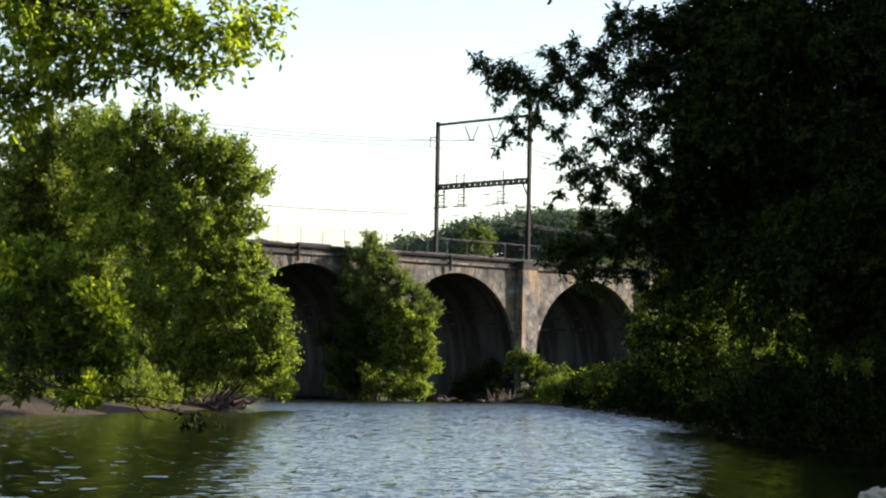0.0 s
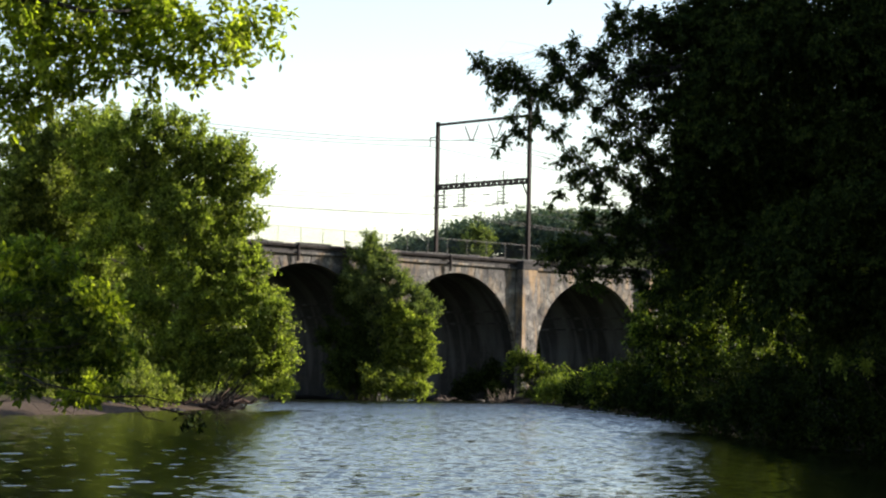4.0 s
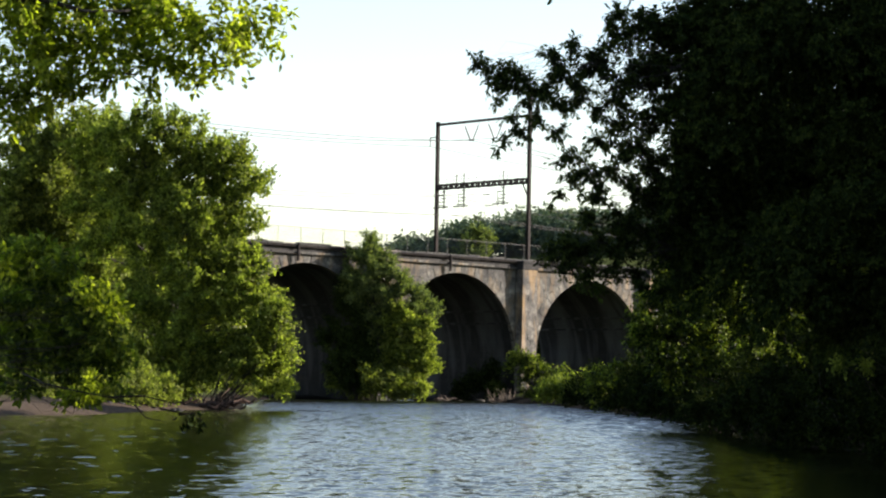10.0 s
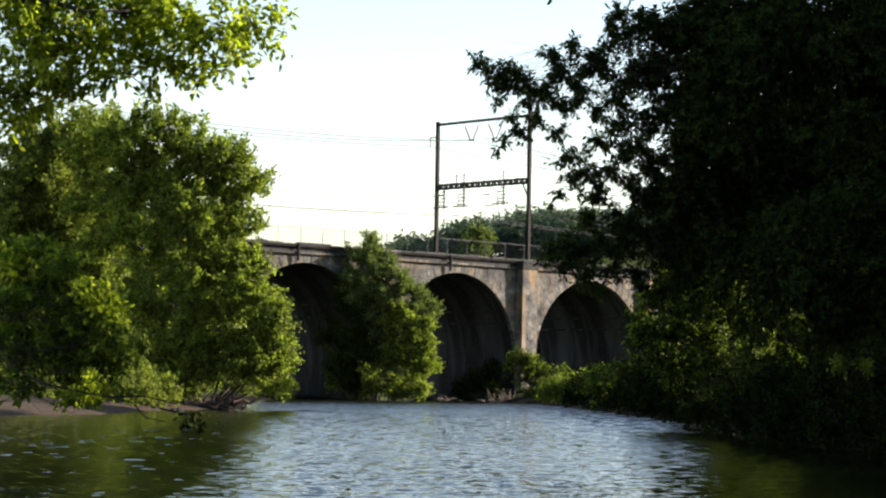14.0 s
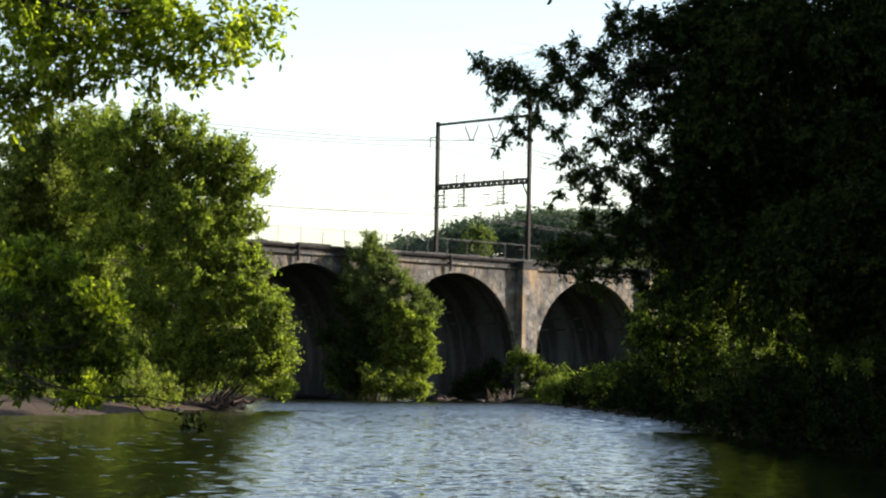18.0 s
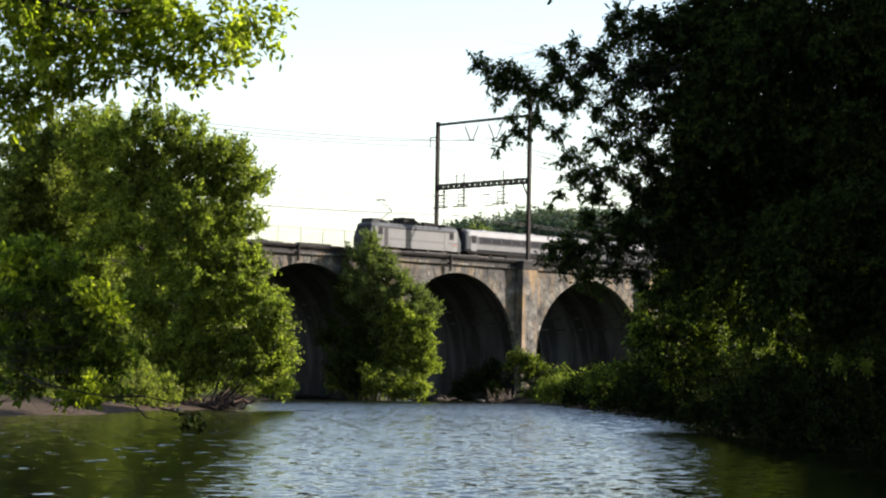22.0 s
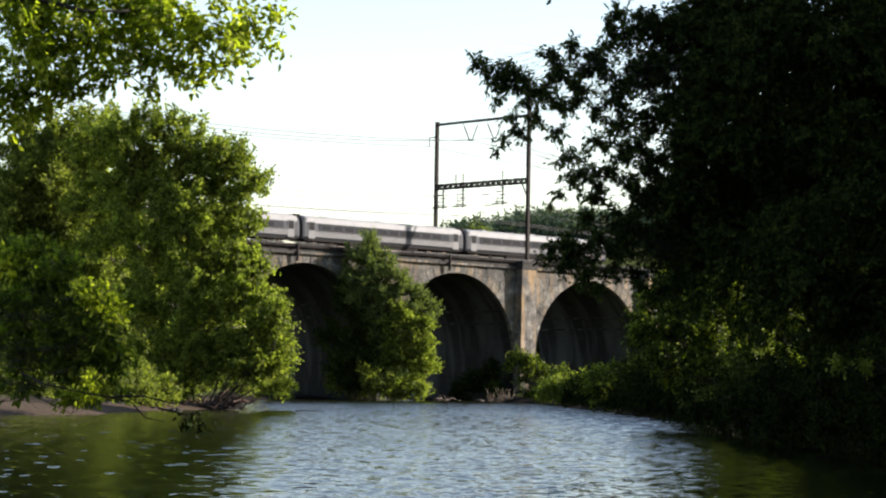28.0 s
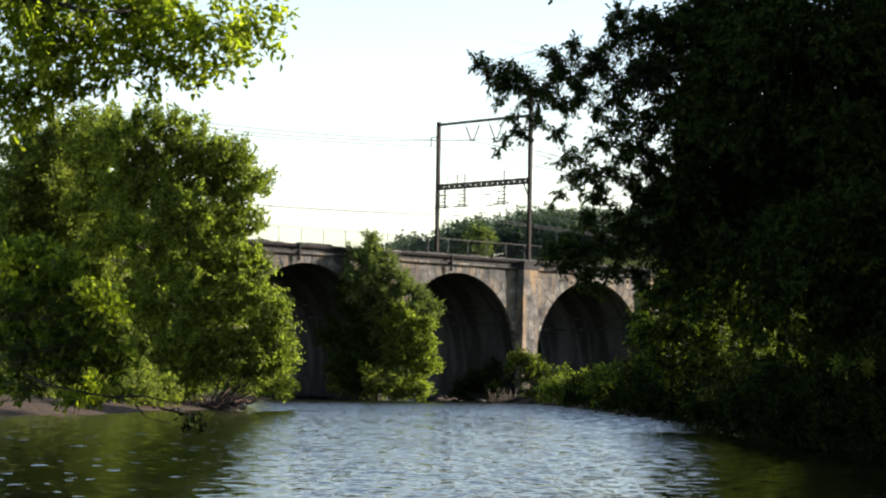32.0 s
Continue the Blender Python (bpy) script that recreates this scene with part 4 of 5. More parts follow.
def locomotive():
    """A boxy electric locomotive with a dark cab front and a raised pantograph."""
    root = tagged(new("electric_locomotive"), "boxy light grey electric locomotive with raised pantograph, pulling the train", "locomotive")
    L = 15.4
    hull = [(-1.5, 0.95), (-1.5, 3.35), (-1.2, 3.75), (1.2, 3.75), (1.5, 3.35), (1.5, 0.95)]
    verts = []
    for x, lo, top, k in ((0.3, 0.95, 2.1, 0.96), (0.75, 0.95, 3.72, 0.9), (1.6, 0.95, 3.75, 1), (L - 1.6, 0.95, 3.75, 1), (L - 0.75, 0.95, 3.72, 0.9), (L - 0.3, 0.95, 2.1, 0.96)):
        for y, z in hull:
            verts.append((x, y * k, min(z, top)))
    n = 6
    faces = [(s * n + i, s * n + (i + 1) % n, (s + 1) * n + (i + 1) % n, (s + 1) * n + i) for s in range(5) for i in range(n)]
    faces += [tuple(range(n - 1, -1, -1)), tuple(range(5 * n, 6 * n))]
    part("body", mesh_of("body", verts, faces, LOCO_GREY), None, root)
    for x0, x1, s in ((0.22, 0.3, 1), (L - 0.3, L - 0.22, -1)):
        part("nose", boxed(x0, x1, -1.4, 1.4, 1.0, 2.08, bevel=0.02), LOCO_DARK, root)
        v = [(x0 + 0.04, -1.3, 2.12), (x0 + 0.04, 1.3, 2.12), (x0 + 0.5 * s, 1.22, 3.55), (x0 + 0.5 * s, -1.22, 3.55)]
        w = [(a - 0.05 * s, b, c + 0.02) for a, b, c in v]
        quads = [(0, 1, 2, 3), (7, 6, 5, 4), (0, 4, 5, 1), (1, 5, 6, 2), (2, 6, 7, 3), (3, 7, 4, 0)]
        face = part("cab_front", mesh_of("cab_front", v + w, quads, LOCO_DARK), None, root)
        for y in (-0.62, 0.62):
            q = [(a, y + (b / 1.3) * 0.5, c) for a, b, c in
                 [(x0 + 0.04 + 0.5 * s * t - 0.075 * s, bb, 2.12 + 1.43 * t) for t, bb in ((0.35, -1.0), (0.35, 1.0), (0.85, 1.0), (0.85, -1.0))]]
            q2 = [(a - 0.02 * s, b, c) for a, b, c in q]
            part("windscreen", mesh_of("windscreen", q + q2, quads, TRAIN_GLASS), None, face)
    for side in (-1, 1):
        for x in (1.55, L - 2.25):
            part("cab_window", boxed(x, x + 0.7, *sorted((side * 1.49, side * 1.53)), 2.35, 3.1, bevel=0.02), TRAIN_GLASS, root)
        for x in (2.5, L - 3.1):
            part("cab_door", boxed(x, x + 0.6, *sorted((side * 1.49, side * 1.525)), 1.0, 3.2, bevel=0.02), LOCO_DARK if x < 5 else LOCO_GREY, root)
        part("cab_side", boxed(0.95, 3.5, *sorted((side * 1.485, side * 1.507)), 1.0, 3.3, bevel=0.01), LOCO_CAB, root, "darker grey cab side")
        part("stripe", boxed(0.9, L - 0.9, *sorted((side * 1.49, side * 1.515)), 1.78, 2.02), TRAIN_BLUE, root, "dark waist stripe")
        part("gutter", boxed(1.5, L - 1.5, *sorted((side * 1.49, side * 1.53)), 3.12, 3.33), LOCO_DARK, root)
        part("red_stripe", boxed(L - 1.7, L - 0.9, *sorted((side * 1.5, side * 1.527)), 1.62, 1.82), TRAIN_RED, root)
        bm = bmesh.new()
        for k in range(9):
            box(bm, 3.6 + 0.95 * k, 4.3 + 0.95 * k, *sorted((side * 1.36, side * 1.42)), 3.42, 3.56)
        part("louvres", bm, LOCO_DARK, root)
    part("roof_box", boxed(5.4, 8.4, -1.0, 1.0, 3.75, 4.35, bevel=0.08), TRAIN_BLACK, root)
    part("roof_box", boxed(9.3, 11.0, -1.0, 1.0, 3.75, 4.25, bevel=0.08), TRAIN_BLACK, root)
    part("air_conditioner", boxed(0.95, 2.3, -1.0, 1.0, 3.72, 4.25, bevel=0.08), LOCO_DARK, root)
    part("air_conditioner", boxed(L - 2.2, L - 0.95, -0.9, 0.9, 3.72, 4.0, bevel=0.08), LOCO_DARK, root)
    for x in (3.4, 4.6, 8.7, 11.6, 12.5):
        v, f = tube_data([(x, 0.4, 3.74), (x, 0.4, 4.0), (x, 0.4, 4.01), (x, 0.4, 4.18)], [0.14, 0.14, 0.08, 0.08], 8)
        part("roof_insulator", mesh_of("roof_insulator", v, f, CERAMIC), None, root)
    part("roof_walk", boxed(2.3, L - 2.3, -1.05, 1.05, 3.74, 3.82), TRAIN_BLACK, root)
    part("fan_housing", boxed(6.0, 8.0, -0.95, 0.95, 4.35, 4.62, bevel=0.08), TRAIN_BLACK, root)
    for x, h in ((2.5, 0.3), (4.9, 0.22), (8.6, 0.25), (11.2, 0.35), (12.1, 0.2), (12.9, 0.28)):
        part("roof_gear", boxed(x, x + 0.5, -0.9, -0.3, 3.8, 3.85 + h, bevel=0.05), TRAIN_BLACK, root)
    v, f = tube_data([(2.4, -0.7, 4.12), (5.2, -0.7, 4.2), (9.0, -0.7, 4.15), (12.8, -0.7, 4.1)], [0.045] * 4, 6)
    part("bus_bar", mesh_of("bus_bar", v, f, TRAIN_BLACK), None, root)
    pan = part("pantograph", boxed(2.6, 4.4, -0.6, 0.6, 3.95, 4.05, bevel=0.02), TRAIN_BLACK, root)
    runs = [([(2.9, 0, 4.05), (5.0, 0, 5.35)], [0.06, 0.045]), ([(5.0, -0.05, 5.35), (3.2, -0.4, 6.5)], [0.04, 0.03]), ([(5.0, 0.05, 5.35), (3.2, 0.4, 6.5)], [0.04, 0.03])]
    part("pantograph_arm", tubes("pantograph_arm", runs, TRAIN_BLACK, 6), None, pan)
    part("pantograph_head", tubes("pantograph_head", [([(3.0 + d, -0.85, 6.42), (3.0 + d, -0.5, 6.56), (3.0 + d, 0.5, 6.56), (3.0 + d, 0.85, 6.42)], [0.045] * 4) for d in (0, 0.4)], TRAIN_BLACK, 6), None, pan)
    part("underframe", boxed(5.6, 9.8, -1.2, 1.2, 0.35, 0.97, bevel=0.05), TRAIN_BLACK, root)
    part("pilot", boxed(0.2, 0.6, -1.3, 1.3, 0.25, 0.95, bevel=0.05), LOCO_DARK, root)
    part("pilot", boxed(L - 0.6, L - 0.2, -1.3, 1.3, 0.25, 0.95, bevel=0.05), LOCO_DARK, root)
    for x in (3.8, L - 3.8):
        bogie(root, x, 2.8, 0.5)
    return root


TRAIN_W = 10.4
loco = locomotive()
coach_plain = coach()
coach_cafe = coach(True)
train = [(loco, -15.75)]
for i in range(6):
    ob = coach_cafe if i == 1 else coach_plain if i == 0 else copy_thing(coach_plain, Matrix.Identity(4))
    train.append((ob, 26.0 * i))
for side in (-1, 1):
    part("red_stripe", boxed(21.2, 24.9, *sorted((side * 1.55, side * 1.58)), 1.62, 1.78), TRAIN_RED, train[-1][0], "faded red stripe")


def train_place(t):
    """Where the coupling behind the locomotive is along the viaduct; the train slows down gently."""
    return 0.1324 * (t - 25) ** 2 - 21.645 * (t - 25) - 56.46

# ---------------------------------------------------------------- trees and bushes
def on_ground(x, y, dz=0.0):
    return (x, y, float(ground_height(x, y)) + dz)


BANK_TREES, BANK_BUSHES = "trees on the river bank", "bushes on the bank"
tree("riverside_tree", on_ground(-18.5, 151), [(-19.1, 149.0, 18.4, 1.38), (-21.7, 149.5, 18.3, 1.53), (-17.1, 148.5, 17.7, 1.52), (-15.0, 148.0, 17.0, 1.06), (-13.6, 148.5, 17.0, 0.76), (-12.6, 148.0, 15.5, 0.80), (-11.9, 148.2, 14.5, 0.42), (-13.3, 147.5, 14.9, 0.98), (-12.1, 147.6, 12.5, 0.49), (-13.0, 147.4, 12.2, 0.76), (-14.8, 148.5, 12.1, 1.45),
     (-16.7, 149.5, 15.5, 1.69), (-19.3, 150.0, 15.8, 2.08), (-21.7, 150.5, 15.3, 1.93), (-16.9, 147.0, 12.5, 1.73), (-19.6, 148.5, 12.4, 2.06), (-22.0, 150.5, 11.9, 1.93), (-13.8, 147.0, 10.3, 1.28), (-12.7, 146.6, 9.1, 1.28), (-12.0, 146.2, 7.4, 1.35), (-11.3, 145.5, 5.2, 1.27), (-11.1, 145.0, 3.2, 1.19),
     (-11.1, 144.6, 1.5, 0.82), (-14.4, 147.2, 7.9, 2.04), (-14.1, 146.0, 5.0, 2.17), (-13.0, 145.6, 3.3, 1.4), (-17.0, 147.5, 9.6, 1.97), (-17.0, 146.8, 6.9, 2.03), (-16.7, 146.0, 4.2, 1.87), (-19.8, 149.0, 9.2, 1.99), (-19.6, 148.0, 6.3, 1.97), (-15.5, 145.8, 3.0, 1.2), (-18.9, 147.5, 3.5, 1.66), (-15.4, 149.0, 16.4, 1.22), (-15.1, 149.5, 14.9, 1.30), (-14.5, 148.6, 13.6, 1.14), (-13.8, 148.8, 15.8, 0.76), (-13.6, 148.4, 13.7, 0.76), (-24.3, 153.0, 18.6, 1.49), (-24.3, 153.0, 16.2, 1.73), (-24.4, 153.0, 13.9, 1.80), (-22.3, 151.5, 17.5, 1.55), (-21.4, 151.0, 14.9, 1.70), (-23.6, 152.0, 11.2, 1.79), (-18.4, 149.0, 19.4, 0.69), (-20.1, 149.0, 19.8, 0.53)],
     LEAF_SUNNY, 9500, 13, 0.44, 0.26, 11, 0.38, "tall leafy tree in yellow-green leaf, overhanging the river bank", group=BANK_TREES, limb=0.4, inner=0.15, rough=0.3, droop=-0.35, thin=0.16, sprays=18, toss=0.6, wide=0.56, stout=0.12)
tree("riverside_tree", on_ground(-27, 161), [(-25.5, 158.0, 19.1, 1.94), (-28.3, 159.0, 18.6, 2.04), (-30.8, 160.0, 17.8, 2.26), (-26.2, 160.0, 16.0, 2.30), (-29.3, 160.5, 15.2, 2.30), (-31.9, 161.0, 14.2, 2.27), (-26.2, 159.5, 12.5, 2.29), (-29.1, 160.0, 11.7, 2.30), (-31.5, 160.5, 10.2, 2.26), (-24.6, 159.0, 9.4, 2.20), (-27.4, 159.0, 8.6, 2.20),
     (-30.2, 160.0, 6.9, 2.22), (-24.6, 158.5, 5.9, 2.11), (-27.3, 158.5, 5.1, 2.11), (-22.8, 157.5, 3.3, 1.70), (-25.4, 157.5, 2.5, 1.78), (-28.5, 158.0, 3.0, 2.03), (-31.0, 159.0, 3.8, 2.04), (-21.5, 156.0, 1.1, 1.12), (-29.4, 157.0, 16.7, 1.85), (-27.2, 157.0, 18.0, 1.77), (-27.4, 157.5, 15.2, 1.94), (-30.1, 157.0, 14.3, 1.85), (-30.6, 158.0, 11.9, 1.94), (-27.3, 157.5, 13.2, 1.86)],
     LEAF_OLIVE, 8500, 13, 0.44, 0.27, 12, 0.4, "tall olive-green leafy tree on the river bank", group=BANK_TREES, limb=0.4, inner=0.3, droop=-0.35, thin=0.16, sprays=18, toss=0.6, wide=0.56, stout=0.12)
tree("riverside_tree", on_ground(-25, 185), [(-27, 185, 15, 5.0), (-21, 186, 14.5, 4.5), (-31, 185, 9, 5.0), (-24, 184, 8, 5.0), (-19.5, 186, 7.0, 4.0), (-36, 186, 13, 5.0)],
     LEAF_OLIVE, 3500, 16, 0.55, 0.4, 22, 0.4, "tall olive-green tree standing behind others on the bank", group=BANK_TREES, limb=0.4)
shrub("bush", on_ground(-15.5, 146), [(-11.22, 146.0, 2.46, 1.42), (-12.70, 145.4, 2.9, 1.4), (-15.3, 146.0, 2.7, 1.3), (-17.62, 146.6, 1.60, 1.69), (-10.49, 145.8, 3.96, 1.12), (-10.82, 144.5, 6.16, 1.11)],
      LEAF_SUNNY, 1100, 16, 0.35, 0.26, 23, "yellow-green bush hanging down to the water", group=BANK_BUSHES)
shrub("bush", on_ground(-27, 165), [(-23.11, 167.1, 2.36, 2.36), (-26.65, 165.2, 2.71, 2.54), (-30.60, 165.9, 3.07, 2.55), (-32.72, 163.5, 4.68, 2.52)],
      LEAF_OLIVE, 1300, 16, 0.4, 0.28, 24, "olive-green bush under the tall trees", group=BANK_BUSHES)
for seed, (x, y, r) in enumerate(((-29.4, 131, 1.3), (-27.4, 132, 1.4), (-25.4, 132.5, 1.4), (-23.4, 134, 1.3), (-21.5, 135, 1.2), (-19.6, 136.5, 1.1), (-18.2, 139, 1.0))):
    shrub("bush", on_ground(x, y), [(x, y - 1.0, 0.85, r), (x - 0.9, y + 0.6, 1.8, r * 1.1), (x + 0.9, y, 1.2, r * 0.9)],
          LEAF_OLIVE, 330, 14, 0.3, 0.24, 80 + seed, "low olive-green bush above the sandy shore", group=BANK_BUSHES)
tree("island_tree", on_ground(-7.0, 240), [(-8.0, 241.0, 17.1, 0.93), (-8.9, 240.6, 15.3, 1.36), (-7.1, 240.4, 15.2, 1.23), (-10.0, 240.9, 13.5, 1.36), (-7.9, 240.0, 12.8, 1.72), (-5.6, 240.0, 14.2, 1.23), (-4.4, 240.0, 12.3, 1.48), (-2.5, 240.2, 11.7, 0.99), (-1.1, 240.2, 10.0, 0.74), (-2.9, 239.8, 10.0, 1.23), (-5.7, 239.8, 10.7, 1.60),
     (-6.8, 240.6, 9.0, 1.5), (-6.3, 240.4, 7.6, 1.2), (-6.2, 240.2, 6.2, 1.2), (-6.0, 240.2, 4.6, 1.2), (-6.6, 240.8, 11.6, 1.3), (-9.3, 241.2, 12.2, 1.3), (-9.0, 241.4, 10.8, 1.3), (-5.9, 240.2, 9.3, 1.2)],
     LEAF_SHADY, 4300, 14, 0.52, 0.25, 13, 0.22, "slender dark green tree growing before the viaduct pier", group="trees at the foot of the pier", limb=0.5, inner=0.32, sprays=14, rough=0.45, droop=-0.2, thin=0.16, wide=0.5, stout=0.15)
# the pier tree's shaded left side: shade put into a darker second crown
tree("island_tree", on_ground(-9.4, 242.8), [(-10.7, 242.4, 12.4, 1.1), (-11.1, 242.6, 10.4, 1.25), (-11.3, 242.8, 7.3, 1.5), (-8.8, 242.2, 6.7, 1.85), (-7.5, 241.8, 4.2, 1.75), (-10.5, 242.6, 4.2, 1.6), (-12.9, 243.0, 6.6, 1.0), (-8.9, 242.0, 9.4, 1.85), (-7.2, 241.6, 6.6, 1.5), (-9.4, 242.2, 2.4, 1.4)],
     LEAF_DEEP, 2700, 14, 0.48, 0.24, 48, 0.16, "shaded left side of the pier tree, a second crown in dark bluish-green leaves", group="trees at the foot of the pier", limb=0.5, inner=0.4, sprays=16, rough=0.4, droop=-0.1, thin=0.2, wide=0.5)
# its lit right side: sunlight put into a crown of paler leaves
tree("island_tree", on_ground(-4.0, 238.4), [(-4.4, 238.6, 9.2, 1.22), (-5.6, 238.8, 8.2, 0.86), (-3.4, 238.4, 7.3, 1.34), (-1.8, 238.2, 8.0, 0.85), (-1.2, 238.2, 6.2, 0.92), (-2.2, 238.2, 4.9, 1.22), (-1.2, 238.0, 3.8, 0.85), (-4.0, 238.6, 4.6, 1.35), (-5.0, 238.8, 6.1, 1.10), (-2.7, 238.0, 2.8, 0.85), (-5.5, 238.8, 3.3, 0.98)],
     LEAF_SUNNY, 2000, 14, 0.45, 0.27, 43, 0.12, "lit right side of the pier tree, a separate crown in yellow-green leaves", group="trees at the foot of the pier", limb=0.5, inner=0.3, sprays=17, droop=-0.2, thin=0.16, wide=0.54)
# darker leaves here stand for the shade low on the left
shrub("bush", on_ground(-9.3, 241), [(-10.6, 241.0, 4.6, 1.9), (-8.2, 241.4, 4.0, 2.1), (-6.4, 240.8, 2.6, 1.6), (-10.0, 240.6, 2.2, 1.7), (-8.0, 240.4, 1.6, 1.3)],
      LEAF_DEEP, 900, 15, 0.38, 0.28, 44, "bush before the arch, its shade put into dark green leaves", group=BANK_BUSHES)
shrub("bush", on_ground(-5, 239), [(-3.9, 237.0, 1.4, 1.34), (-2.1, 236.6, 1.3, 0.85), (-5.4, 237.2, 1.2, 0.85)],
      LEAF_SUNNY, 420, 15, 0.35, 0.26, 25, "low sunlit bush at the foot of the pier", group=BANK_BUSHES)
for seed, (x, y, k) in enumerate(((-20.5, 205, 1.3), (-21.5, 222, 1.5), (-20.0, 240, 1.3), (-9.5, 243, 1.0), (-6.0, 236.5, 0.9), (-21, 176, 1.2))):
    shrub("bush", on_ground(x, y), [(x, y, 1.6 * k, 1.7 * k), (x - 1.5 * k, y + 0.5, 2.4 * k, 1.6 * k), (x + 1.5 * k, y + 0.3, 1.3 * k, 1.4 * k)],
          LEAF_OLIVE, 420, 15, 0.38, 0.28, 90 + seed, "dark olive bush standing before the viaduct", group=BANK_BUSHES)
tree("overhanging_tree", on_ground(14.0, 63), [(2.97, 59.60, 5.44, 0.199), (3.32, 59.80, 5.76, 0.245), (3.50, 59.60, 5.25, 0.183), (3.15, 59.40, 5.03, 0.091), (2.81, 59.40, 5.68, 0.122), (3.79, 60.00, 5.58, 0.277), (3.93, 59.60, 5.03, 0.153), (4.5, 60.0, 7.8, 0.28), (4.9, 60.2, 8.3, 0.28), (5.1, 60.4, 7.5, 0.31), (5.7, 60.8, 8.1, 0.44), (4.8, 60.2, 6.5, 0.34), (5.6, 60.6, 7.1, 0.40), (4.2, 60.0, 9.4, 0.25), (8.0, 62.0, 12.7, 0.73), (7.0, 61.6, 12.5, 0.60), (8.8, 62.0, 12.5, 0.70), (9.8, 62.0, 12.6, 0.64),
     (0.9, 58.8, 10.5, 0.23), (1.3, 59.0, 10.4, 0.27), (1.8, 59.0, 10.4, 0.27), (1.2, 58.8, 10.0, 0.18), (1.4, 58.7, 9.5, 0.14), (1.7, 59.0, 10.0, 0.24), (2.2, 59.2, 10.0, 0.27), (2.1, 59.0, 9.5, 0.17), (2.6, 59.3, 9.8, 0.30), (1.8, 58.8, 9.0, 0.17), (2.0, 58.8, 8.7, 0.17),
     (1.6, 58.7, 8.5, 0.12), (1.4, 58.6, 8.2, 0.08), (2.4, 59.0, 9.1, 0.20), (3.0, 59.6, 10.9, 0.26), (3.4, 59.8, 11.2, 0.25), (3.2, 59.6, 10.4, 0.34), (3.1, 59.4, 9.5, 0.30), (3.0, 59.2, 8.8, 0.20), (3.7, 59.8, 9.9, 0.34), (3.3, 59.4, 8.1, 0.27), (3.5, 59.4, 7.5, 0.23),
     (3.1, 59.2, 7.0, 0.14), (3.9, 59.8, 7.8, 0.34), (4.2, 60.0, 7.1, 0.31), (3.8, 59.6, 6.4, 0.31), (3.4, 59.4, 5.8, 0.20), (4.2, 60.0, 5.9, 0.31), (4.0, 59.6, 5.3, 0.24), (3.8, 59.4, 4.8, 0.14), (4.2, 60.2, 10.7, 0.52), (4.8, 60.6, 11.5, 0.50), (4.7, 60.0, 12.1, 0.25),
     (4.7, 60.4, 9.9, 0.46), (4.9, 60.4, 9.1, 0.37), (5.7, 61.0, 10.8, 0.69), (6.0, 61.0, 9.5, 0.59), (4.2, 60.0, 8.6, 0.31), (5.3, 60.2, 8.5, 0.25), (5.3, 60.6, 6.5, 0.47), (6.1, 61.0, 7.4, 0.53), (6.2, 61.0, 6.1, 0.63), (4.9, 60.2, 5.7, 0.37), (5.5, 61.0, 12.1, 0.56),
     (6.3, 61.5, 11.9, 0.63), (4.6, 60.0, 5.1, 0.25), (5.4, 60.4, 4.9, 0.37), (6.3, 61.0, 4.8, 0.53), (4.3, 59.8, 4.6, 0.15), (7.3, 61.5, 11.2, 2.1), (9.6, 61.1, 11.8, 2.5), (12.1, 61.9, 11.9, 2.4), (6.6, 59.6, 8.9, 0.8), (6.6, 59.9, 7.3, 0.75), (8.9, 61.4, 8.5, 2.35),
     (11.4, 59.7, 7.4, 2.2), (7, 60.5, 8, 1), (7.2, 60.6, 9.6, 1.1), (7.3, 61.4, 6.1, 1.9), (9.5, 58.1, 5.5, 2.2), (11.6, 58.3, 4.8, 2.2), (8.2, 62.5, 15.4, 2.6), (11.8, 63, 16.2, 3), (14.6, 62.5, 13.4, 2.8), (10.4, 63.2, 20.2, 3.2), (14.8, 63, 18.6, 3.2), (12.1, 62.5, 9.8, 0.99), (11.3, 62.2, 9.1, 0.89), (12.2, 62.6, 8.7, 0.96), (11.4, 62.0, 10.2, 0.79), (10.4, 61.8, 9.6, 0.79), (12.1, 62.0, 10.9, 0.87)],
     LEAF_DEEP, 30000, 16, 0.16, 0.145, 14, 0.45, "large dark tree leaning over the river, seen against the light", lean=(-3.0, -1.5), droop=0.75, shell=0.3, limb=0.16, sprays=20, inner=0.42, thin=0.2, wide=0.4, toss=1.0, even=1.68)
tree("bank_tree", on_ground(16.5, 103), [(10.4, 102.0, 6.3, 1.15), (12.3, 103.0, 7.4, 1.16), (13.0, 101.5, 5.8, 1.04), (12.4, 101.0, 4.4, 1.04), (10.9, 101.5, 4.7, 1.14), (9.5, 101.0, 4.4, 0.88), (9.4, 102.0, 5.2, 0.58), (12.1, 100.5, 3.4, 0.88), (10.5, 100.5, 3.1, 0.88), (14.2, 98.5, 3.5, 0.91), (15.0, 98.0, 3.2, 0.60),
     (13.4, 98.8, 2.9, 0.66), (14.2, 103.0, 6.4, 1.06), (15.6, 102.0, 5.3, 0.89), (13.8, 104.0, 8.3, 1.07), (11.4, 104.0, 8.2, 0.80)],
     LEAF_BANK, 2400, 16, 0.26, 0.2, 15, 0.25, "low leafy tree on the shaded river bank", lean=(-1.5, -0.5), limb=0.35)
